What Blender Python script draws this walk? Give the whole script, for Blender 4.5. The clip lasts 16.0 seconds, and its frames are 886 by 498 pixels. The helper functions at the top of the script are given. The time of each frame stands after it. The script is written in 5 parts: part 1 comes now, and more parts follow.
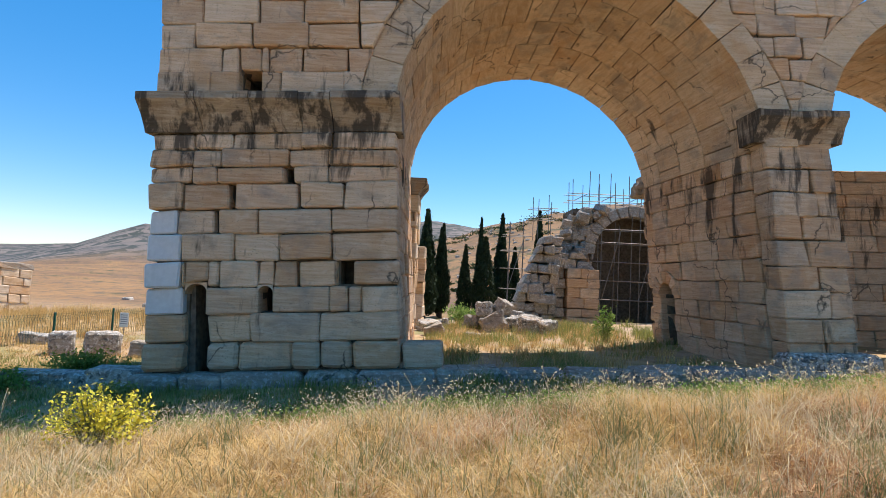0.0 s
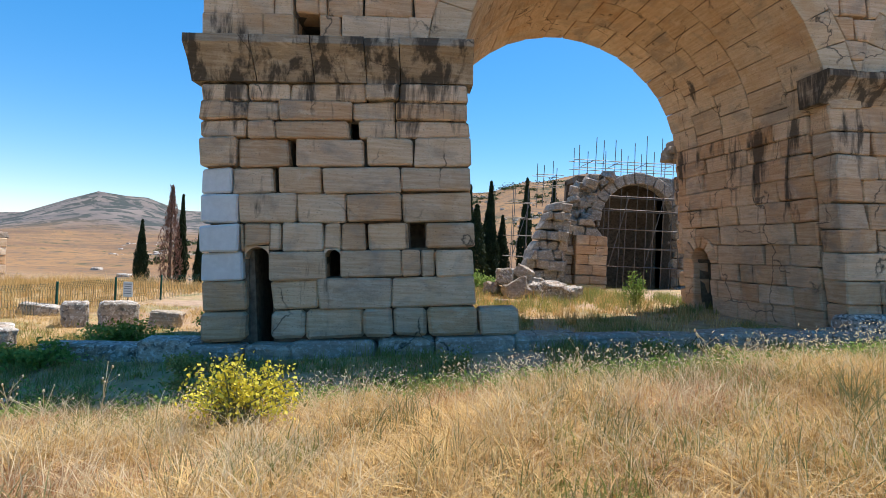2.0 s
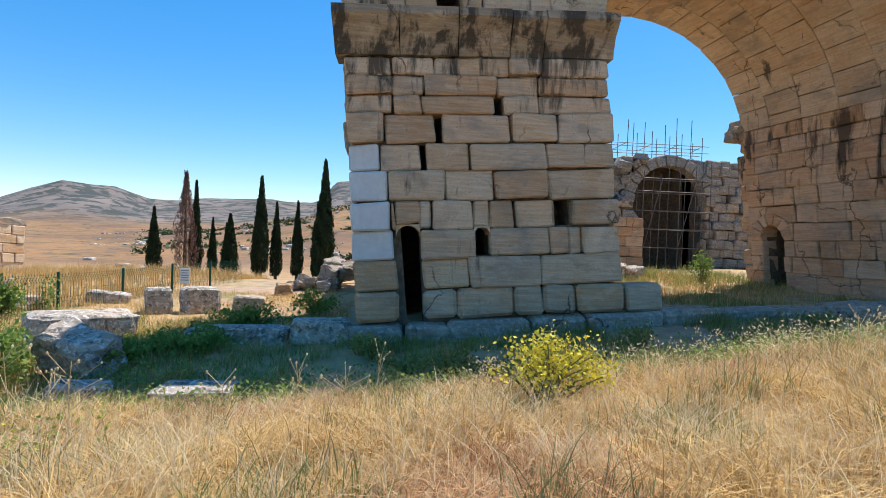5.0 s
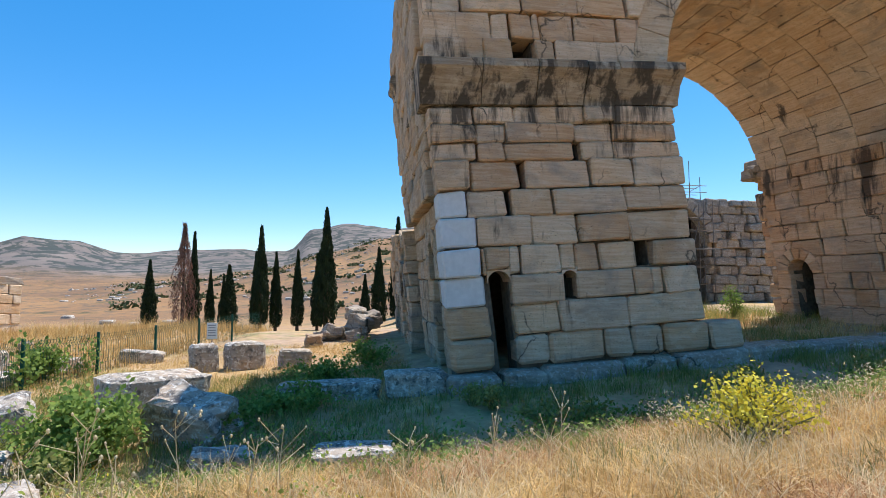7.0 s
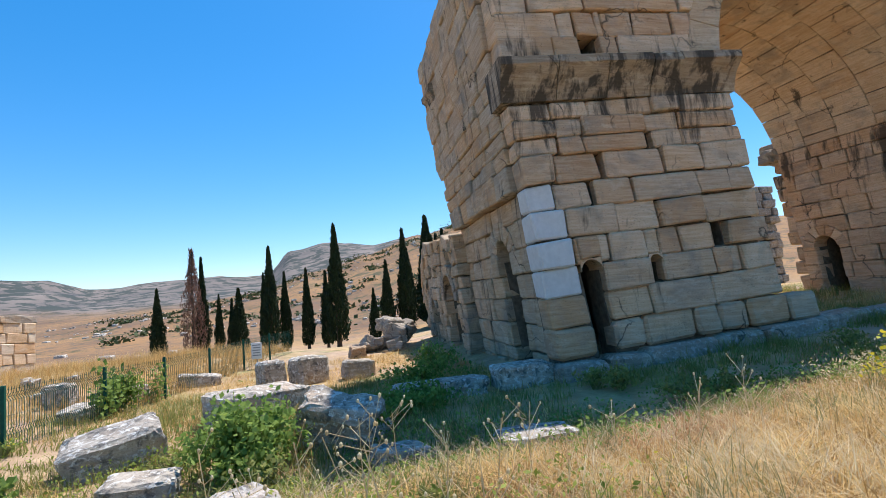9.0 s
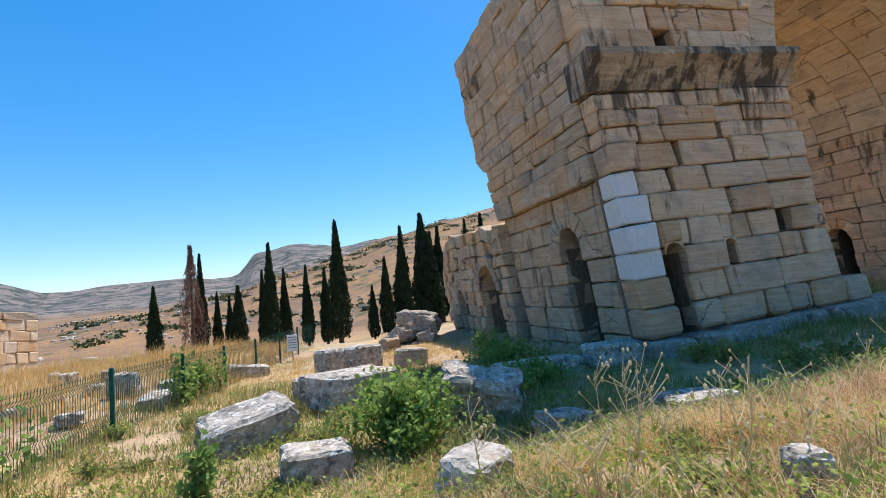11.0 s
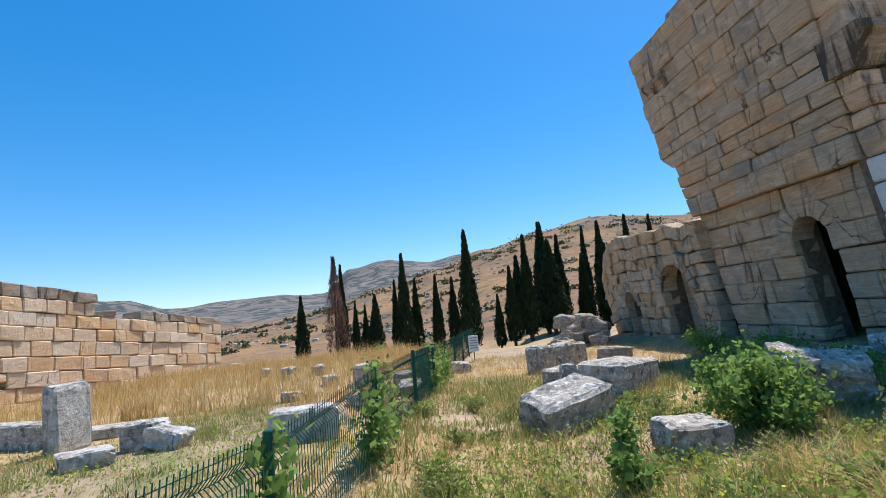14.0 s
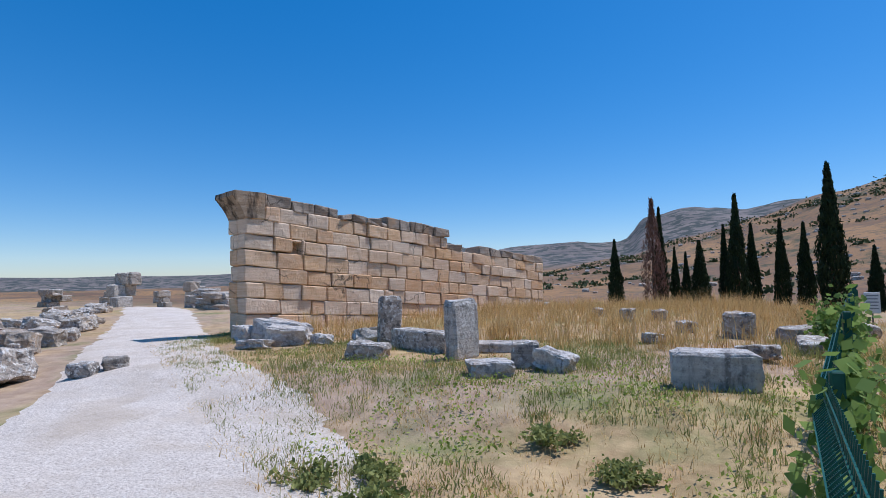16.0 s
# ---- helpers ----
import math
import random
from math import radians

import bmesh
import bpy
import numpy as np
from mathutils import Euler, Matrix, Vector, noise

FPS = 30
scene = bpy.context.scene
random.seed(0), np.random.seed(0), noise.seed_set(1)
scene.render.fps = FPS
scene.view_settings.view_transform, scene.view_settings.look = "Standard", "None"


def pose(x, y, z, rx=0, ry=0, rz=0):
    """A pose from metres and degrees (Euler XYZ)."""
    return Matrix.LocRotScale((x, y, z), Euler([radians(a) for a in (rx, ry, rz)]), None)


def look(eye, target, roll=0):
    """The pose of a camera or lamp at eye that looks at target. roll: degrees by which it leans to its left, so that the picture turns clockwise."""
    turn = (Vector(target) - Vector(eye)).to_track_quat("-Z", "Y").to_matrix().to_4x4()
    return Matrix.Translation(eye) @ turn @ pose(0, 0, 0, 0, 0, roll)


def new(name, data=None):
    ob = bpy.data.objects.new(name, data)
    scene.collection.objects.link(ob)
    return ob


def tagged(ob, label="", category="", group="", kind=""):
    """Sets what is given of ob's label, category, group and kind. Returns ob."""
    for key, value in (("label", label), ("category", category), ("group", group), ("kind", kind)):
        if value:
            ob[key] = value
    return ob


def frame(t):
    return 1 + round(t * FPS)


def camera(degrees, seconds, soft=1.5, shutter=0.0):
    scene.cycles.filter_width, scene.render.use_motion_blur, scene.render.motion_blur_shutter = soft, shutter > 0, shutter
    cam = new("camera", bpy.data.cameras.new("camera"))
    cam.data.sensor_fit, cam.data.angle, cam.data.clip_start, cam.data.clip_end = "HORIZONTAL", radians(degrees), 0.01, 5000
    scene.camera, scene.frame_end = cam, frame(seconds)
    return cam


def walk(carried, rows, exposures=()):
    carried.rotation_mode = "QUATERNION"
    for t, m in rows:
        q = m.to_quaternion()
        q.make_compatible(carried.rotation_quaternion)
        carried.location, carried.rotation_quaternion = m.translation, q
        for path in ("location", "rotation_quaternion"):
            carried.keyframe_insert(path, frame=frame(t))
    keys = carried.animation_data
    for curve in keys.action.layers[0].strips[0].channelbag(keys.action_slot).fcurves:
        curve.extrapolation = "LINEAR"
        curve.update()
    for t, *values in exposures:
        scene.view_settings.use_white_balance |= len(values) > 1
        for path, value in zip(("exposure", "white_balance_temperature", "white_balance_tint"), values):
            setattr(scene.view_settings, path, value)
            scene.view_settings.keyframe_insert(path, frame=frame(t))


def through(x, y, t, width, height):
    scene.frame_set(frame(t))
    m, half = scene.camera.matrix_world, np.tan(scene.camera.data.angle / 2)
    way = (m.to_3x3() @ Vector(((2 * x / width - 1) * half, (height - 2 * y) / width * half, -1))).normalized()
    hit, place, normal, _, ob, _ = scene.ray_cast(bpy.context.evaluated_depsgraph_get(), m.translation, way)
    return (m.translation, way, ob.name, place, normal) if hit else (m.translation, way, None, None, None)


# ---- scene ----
cam = camera(82.0, 16.0, soft=0.7)
# seconds, place, turn
PATH = [
(0.0, -0.090, -0.226, 1.600, 93.32, -2.79, 0.82),
    (0.5, -0.618, -0.050, 1.548, 92.66, -2.06, -0.47),
    (1.0, -1.155, 0.102, 1.480, 91.35, -1.37, -1.64),
    (1.5, -1.668, 0.244, 1.410, 90.53, -1.57, -2.40),
    (2.0, -2.200, 0.338, 1.373, 90.08, -2.64, -2.91),
    (2.5, -2.740, 0.366, 1.313, 89.49, -3.56, -4.02),
    (3.0, -3.296, 0.427, 1.231, 89.24, -2.94, -4.05),
    (3.5, -3.843, 0.476, 1.163, 88.69, -2.41, -4.12),
    (4.0, -4.392, 0.537, 1.099, 88.51, -2.11, -4.44),
    (6.5, -6.913, 0.914, 1.066, 91.10, -1.18, -8.16),
    (7.0, -7.472, 0.975, 1.072, 93.67, 0.02, -8.50),
    (7.5, -8.015, 0.993, 1.042, 94.14, 1.10, -8.09),
    (8.0, -8.552, 1.091, 0.982, 94.43, 2.23, -8.20),
    (8.5, -9.043, 1.134, 0.926, 94.82, 3.48, -9.33),
    (11.0, -11.847, 1.503, 0.686, 94.80, 4.70, -13.97),
    (11.5, -12.378, 1.567, 0.697, 94.46, 4.62, -13.53),
    (12.0, -12.977, 1.555, 0.720, 94.21, 4.56, -12.57),
    (12.5, -13.499, 1.476, 0.704, 94.46, 5.15, -10.76),
    (13.0, -14.027, 1.629, 0.636, 95.17, 6.23, -8.13),
    (13.5, -14.551, 1.724, 0.566, 96.64, 5.79, -6.52),
    (14.0, -15.071, 1.900, 0.492, 97.24, 4.91, -4.57),
    (14.5, -15.499, 2.032, 0.407, 98.41, 4.80, 1.10),
    (15.0, -15.777, 2.204, 0.395, 99.18, 4.96, 11.67),
    (15.5, -16.144, 2.293, 0.394, 97.86, 3.56, 22.67),
    (16.0, -16.522, 2.433, 0.322, 93.10, 1.22, 27.37),
]
walk(cam, [(t, pose(x, y, z, rx, ry, rz)) for t, x, y, z, rx, ry, rz in PATH],
     exposures=[(0.0, 0.62, 6600, 13), (6.0, 0.62, 6500, 12), (8.0, 0.62, 6400, 12), (12.0, 0.58, 6350, 11), (14.5, 0.34, 6100, 10), (15.5, 0.02, 5850, 14), (16.0, -0.12, 5600, 15)])

# ---- light ----
SUN_AZ, SUN_EL = 41.0, 62.0
world = bpy.data.worlds.new("sky")
scene.world = world
world.use_nodes = True
wn = world.node_tree
sky = wn.nodes.new("ShaderNodeTexSky")
sky.sky_type = "NISHITA"
sky.sun_disc = False
sky.sun_elevation = radians(SUN_EL)
sky.sun_rotation = radians(SUN_AZ)
sky.altitude = 800
sky.air_density = 1.0
sky.dust_density = 0.4
sky.ozone_density = 4.0
deep = wn.nodes.new("ShaderNodeHueSaturation")
deep.inputs["Saturation"].default_value = 1.62
even = wn.nodes.new("ShaderNodeGamma")
even.inputs["Gamma"].default_value = 0.72
wn.links.new(sky.outputs["Color"], even.inputs["Color"])
wn.links.new(even.outputs["Color"], deep.inputs["Color"])
wn.links.new(deep.outputs["Color"], wn.nodes["Background"].inputs["Color"])
wn.nodes["Background"].inputs["Strength"].default_value = 0.2
sun_data = bpy.data.lights.new("sun", "SUN")
sun_data.energy, sun_data.angle, sun_data.color = 4.5, radians(0.55), (1.0, 0.96, 0.90)
sun = new("sun", sun_data)
sun.matrix_world = look((0, 0, 40), (-math.sin(radians(SUN_AZ)) * math.cos(radians(SUN_EL)), -math.cos(radians(SUN_AZ)) * math.cos(radians(SUN_EL)), 40 - math.sin(radians(SUN_EL))))

# ---- materials ----


def ramp(nt, fac, stops, interp="LINEAR"):
    r = nt.nodes.new("ShaderNodeValToRGB")
    r.color_ramp.interpolation = interp
    el = r.color_ramp.elements
    while len(el) < len(stops):
        el.new(0.5)
    for e, (p, c) in zip(el, stops):
        e.position = p
        e.color = (*c, 1) if len(c) == 3 else c
    nt.links.new(fac, r.inputs["Fac"])
    return r.outputs["Color"]


def noise_of(nt, scale, detail=6, rough=0.6, stretch=(1, 1, 1), coord="Position", warp=0.0):
    if coord == "Position":
        src = nt.nodes.new("ShaderNodeNewGeometry").outputs["Position"]
    else:
        src = nt.nodes.new("ShaderNodeTexCoord").outputs[coord]
    m = nt.nodes.new("ShaderNodeMapping")
    m.inputs["Scale"].default_value = stretch
    nt.links.new(src, m.inputs["Vector"])
    n = nt.nodes.new("ShaderNodeTexNoise")
    n.inputs["Scale"].default_value = scale
    n.inputs["Detail"].default_value = detail
    n.inputs["Roughness"].default_value = rough
    n.inputs["Distortion"].default_value = warp
    nt.links.new(m.outputs["Vector"], n.inputs["Vector"])
    return n.outputs["Fac"]


def mix(nt, fac, a, b, blend="MIX"):
    m = nt.nodes.new("ShaderNodeMix")
    m.data_type, m.blend_type = "RGBA", blend
    for socket, v in ((m.inputs[0], fac), (m.inputs[6], a), (m.inputs[7], b)):
        if isinstance(v, bpy.types.NodeSocket):
            nt.links.new(v, socket)
        elif isinstance(v, (int, float)):
            socket.default_value = v
        else:
            socket.default_value = (*v, 1)
    return m.outputs[2]


def math_node(nt, op, a, b=0.5):
    m = nt.nodes.new("ShaderNodeMath")
    m.operation = op
    for socket, v in ((m.inputs[0], a), (m.inputs[1], b)):
        if isinstance(v, bpy.types.NodeSocket):
            nt.links.new(v, socket)
        else:
            socket.default_value = v
    return m.outputs[0]


def material(name, rough=0.9):
    m = bpy.data.materials.new(name)
    m.use_nodes = True
    bsdf = m.node_tree.nodes["Principled BSDF"]
    bsdf.inputs["Roughness"].default_value = rough
    bsdf.inputs["Specular IOR Level"].default_value = 0.2
    return m, m.node_tree, bsdf


def relief(nt, bsdf, height, strength, distance=0.02, under=None):
    b = nt.nodes.new("ShaderNodeBump")
    b.inputs["Strength"].default_value = strength
    b.inputs["Distance"].default_value = distance
    nt.links.new(height, b.inputs["Height"])
    if under:
        nt.links.new(under, b.inputs["Normal"])
    nt.links.new(b.outputs["Normal"], bsdf.inputs["Normal"])
    return b.outputs["Normal"]


def of_object(nt):
    return nt.nodes.new("ShaderNodeObjectInfo").outputs["Random"]


def of_island(nt):
    return nt.nodes.new("ShaderNodeNewGeometry").outputs["Random Per Island"]


def travertine(name, tones, stain=(0.035, 0.03, 0.025), stain_from=0.62, layers=1.0, grey=0.35, lichen=0.0, under=False, beds_depth=0.55):
    """Weathered bedded stone: a tone for each block, beds, pits, lichen-grey weathering and dark runs of water."""
    m, nt, bsdf = material(name, 0.92)
    col = ramp(nt, of_object(nt), [(i / (len(tones) - 1), t) for i, t in enumerate(tones)])
    beds = noise_of(nt, 3.0, 8, 0.62, (0.5, 0.5, 7.0), warp=0.4)
    col = mix(nt, ramp(nt, beds, [(0.36, (0, 0, 0)), (0.64, (1, 1, 1))]), mix(nt, beds_depth, col, mix(nt, 1.0, col, (0.68, 0.59, 0.50), "MULTIPLY")), mix(nt, 0.16, col, (0.80, 0.68, 0.53)))
    patch = noise_of(nt, 1.1, 7, 0.62, (1, 1, 1.3), warp=0.6)
    col = mix(nt, ramp(nt, patch, [(0.5, (0, 0, 0)), (0.68, (grey, grey, grey))]), col, (0.24, 0.22, 0.19))
    pale = noise_of(nt, 1.7, 8, 0.7, (1, 1, 2.0), warp=0.5)
    col = mix(nt, ramp(nt, pale, [(0.54, (0, 0, 0)), (0.64, (0.3, 0.3, 0.3))]), col, (0.78, 0.66, 0.50))
    orange = noise_of(nt, 0.8, 5, 0.6, (1, 1, 1), "Position", 0.3)
    col = mix(nt, ramp(nt, orange, [(0.55, (0, 0, 0)), (0.72, (0.55, 0.55, 0.55))]), col, (0.5, 0.27, 0.11))
    runs = noise_of(nt, 2.6, 5, 0.65, (1.0, 1.0, 0.16), warp=0.25)
    if under:
        sep = nt.nodes.new("ShaderNodeSeparateXYZ")
        nt.links.new(nt.nodes.new("ShaderNodeNewGeometry").outputs["Position"], sep.inputs[0])
        streak = ramp(nt, math_node(nt, "DIVIDE", sep.outputs["Z"], 8.0), [(0.28, (0, 0, 0)), (0.57, (0.15, 0.15, 0.15)), (0.72, (0.03, 0.03, 0.03))])
        runs = math_node(nt, "ADD", runs, streak)
    col = mix(nt, ramp(nt, runs, [(stain_from, (0, 0, 0)), (stain_from + 0.1, (0.85, 0.85, 0.85))]), col, stain)
    crack = nt.nodes.new("ShaderNodeTexVoronoi")
    crack.feature = "DISTANCE_TO_EDGE"
    crack.inputs["Scale"].default_value = 0.55
    wob = nt.nodes.new("ShaderNodeVectorMath")
    wob.operation = "MULTIPLY_ADD"
    ns = nt.nodes.new("ShaderNodeTexNoise")
    ns.inputs["Scale"].default_value = 2.5
    ns.inputs["Detail"].default_value = 5
    gp = nt.nodes.new("ShaderNodeNewGeometry").outputs["Position"]
    nt.links.new(gp, ns.inputs["Vector"])
    nt.links.new(ns.outputs["Color"], wob.inputs[0])
    wob.inputs[1].default_value = (0.5, 0.5, 0.5)
    nt.links.new(gp, wob.inputs[2])
    nt.links.new(wob.outputs[0], crack.inputs["Vector"])
    line = ramp(nt, crack.outputs["Distance"], [(0.0, (0.9, 0.9, 0.9)), (0.012, (0, 0, 0))])
    line = mix(nt, ramp(nt, noise_of(nt, 0.9, 3, 0.5), [(0.5, (0, 0, 0)), (0.58, (1, 1, 1))]), (0, 0, 0), line)
    col = mix(nt, line, col, (0.05, 0.04, 0.03))
    pits = noise_of(nt, 26, 4, 0.7, (1, 1, 2.2))
    col = mix(nt, ramp(nt, pits, [(0.30, (0.8, 0.8, 0.8)), (0.40, (0, 0, 0))]), col, (0.09, 0.07, 0.05))
    if lichen:
        col = mix(nt, ramp(nt, noise_of(nt, 6, 9, 0.75), [(0.49, (0, 0, 0)), (0.60, (lichen, lichen, lichen))]), col, (0.10, 0.095, 0.09))
        col = mix(nt, ramp(nt, noise_of(nt, 11, 6, 0.7, (1, 1, 1), "Position", 0.4), [(0.53, (0, 0, 0)), (0.59, (lichen, lichen, lichen))]), col, (0.74, 0.71, 0.65))
    nt.links.new(col, bsdf.inputs["Base Color"])
    a = relief(nt, bsdf, beds, 0.2 * layers, 0.04)
    b = relief(nt, bsdf, pits, 0.5, 0.02, a)
    relief(nt, bsdf, noise_of(nt, 5, 8, 0.7), 0.8, 0.09, b)
    return m


BATH = travertine("travertine_bath", [(0.65, 0.40, 0.22), (0.56, 0.34, 0.19), (0.73, 0.50, 0.31), (0.55, 0.38, 0.25), (0.77, 0.57, 0.39), (0.63, 0.35, 0.18), (0.69, 0.50, 0.34)], stain_from=0.625, under=True, grey=0.6)
SOFFIT = travertine("travertine_soffit", [(0.66, 0.47, 0.29), (0.60, 0.42, 0.26), (0.70, 0.53, 0.35), (0.62, 0.46, 0.30), (0.54, 0.37, 0.22)], stain_from=0.62, grey=0.6, beds_depth=0.5)
CORNICE = travertine("travertine_blackened", [(0.30, 0.23, 0.16), (0.36, 0.27, 0.18), (0.25, 0.2, 0.15)], stain_from=0.47)
# Side faces: darker tones and heavier staining than the front.
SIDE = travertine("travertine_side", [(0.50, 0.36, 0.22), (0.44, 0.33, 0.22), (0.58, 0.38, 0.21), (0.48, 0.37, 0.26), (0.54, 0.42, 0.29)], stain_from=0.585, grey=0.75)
# Free-standing wall: tones raised in place of stronger sunlight on its face.
SUNLIT_WALL = travertine("travertine_sunlit", [(0.80, 0.56, 0.34), (0.76, 0.46, 0.24), (0.80, 0.64, 0.48), (0.80, 0.50, 0.25), (0.84, 0.70, 0.54), (0.78, 0.54, 0.33), (0.78, 0.60, 0.42)], stain_from=0.72, grey=0.2)
CAPS = travertine("weathered_capstone", [(0.30, 0.25, 0.20), (0.38, 0.31, 0.24), (0.26, 0.22, 0.18)], stain_from=0.58, grey=0.8)
GREYSTONE = travertine("grey_limestone", [(0.50, 0.44, 0.37), (0.56, 0.49, 0.40), (0.43, 0.38, 0.33), (0.53, 0.46, 0.38)], stain_from=0.66, grey=0.6, lichen=0.85)
MARBLE = travertine("weathered_marble", [(0.62, 0.58, 0.53), (0.66, 0.62, 0.57), (0.57, 0.52, 0.47)], stain=(0.16, 0.14, 0.12), stain_from=0.6, grey=0.45, lichen=0.5)
RUBBLE = travertine("rubble_masonry", [(0.38, 0.31, 0.24), (0.44, 0.35, 0.26), (0.34, 0.29, 0.24), (0.46, 0.37, 0.27)], stain_from=0.62, grey=0.7, lichen=0.35)


def plain(name, color, rough=0.8, vary=0.25, scale=6.0, bump=0.2, metal=0.0):
    m, nt, bsdf = material(name, rough)
    n = noise_of(nt, scale, 6, 0.6)
    dark = tuple(c * (1 - vary) for c in color)
    light = tuple(min(1, c * (1 + vary)) for c in color)
    nt.links.new(ramp(nt, n, [(0.3, dark), (0.7, light)]), bsdf.inputs["Base Color"])
    bsdf.inputs["Metallic"].default_value = metal
    relief(nt, bsdf, noise_of(nt, scale * 6, 5, 0.6), bump, 0.01)
    return m


PLASTER = plain("new_pale_stone", (0.60, 0.585, 0.56), 0.85, 0.08, 9, 0.25)
# Dark core colour: the shade inside joints and openings is put into it.
SHADED_CORE = plain("shaded_core", (0.16, 0.125, 0.09), 0.95, 0.4, 8, 0.6)
SCAFFOLD = plain("galvanised_tube", (0.20, 0.18, 0.16), 0.55, 0.35, 9, 0.05, 0.4)
FENCE = plain("green_coated_wire", (0.012, 0.085, 0.06), 0.42, 0.25, 12, 0.05)
TRUNK = plain("cypress_bark", (0.10, 0.07, 0.05), 0.95, 0.4, 10, 0.7)
SIGN = plain("white_sign", (0.75, 0.76, 0.76), 0.5, 0.04, 3, 0.02)
INK = plain("grey_print", (0.25, 0.27, 0.30), 0.6, 0.05, 3, 0.0)


def leafy(name, dark, light, through=0.25, rough=0.75):
    m, nt, bsdf = material(name, rough)
    col = ramp(nt, of_island(nt), [(0.0, dark), (1.0, light)])
    col = mix(nt, 0.35, col, ramp(nt, noise_of(nt, 1.3, 4, 0.6), [(0.35, dark), (0.65, light)]))
    nt.links.new(col, bsdf.inputs["Base Color"])
    tr = nt.nodes.new("ShaderNodeBsdfTranslucent")
    nt.links.new(col, tr.inputs["Color"])
    mx = nt.nodes.new("ShaderNodeMixShader")
    mx.inputs[0].default_value = through
    nt.links.new(bsdf.outputs[0], mx.inputs[1])
    nt.links.new(tr.outputs[0], mx.inputs[2])
    nt.links.new(mx.outputs[0], nt.nodes["Material Output"].inputs["Surface"])
    return m


DRY = leafy("dry_grass_blades", (0.34, 0.18, 0.05), (0.90, 0.66, 0.29), 0.3)
SEED = leafy("bleached_oat_heads", (0.58, 0.44, 0.24), (0.84, 0.72, 0.48), 0.4)
GREEN = leafy("green_weed_leaves", (0.15, 0.17, 0.04), (0.40, 0.40, 0.13), 0.4)
VINE = leafy("vine_leaves", (0.10, 0.18, 0.03), (0.36, 0.46, 0.13), 0.45)
FIG = leafy("shrub_leaves", (0.10, 0.18, 0.03), (0.34, 0.44, 0.11), 0.45)
CYPRESS = leafy("cypress_needles", (0.010, 0.020, 0.009), (0.035, 0.055, 0.018), 0.08)
DEADWOOD = leafy("dead_cypress_twigs", (0.14, 0.075, 0.055), (0.28, 0.16, 0.115), 0.1)
YELLOW = leafy("yellow_flower_heads", (0.62, 0.50, 0.03), (0.85, 0.75, 0.12), 0.3)
STEM = leafy("pale_green_stems", (0.16, 0.17, 0.06), (0.34, 0.33, 0.14), 0.25)
SCRUB = leafy("hill_scrub_leaves", (0.035, 0.055, 0.02), (0.10, 0.12, 0.045), 0.1)


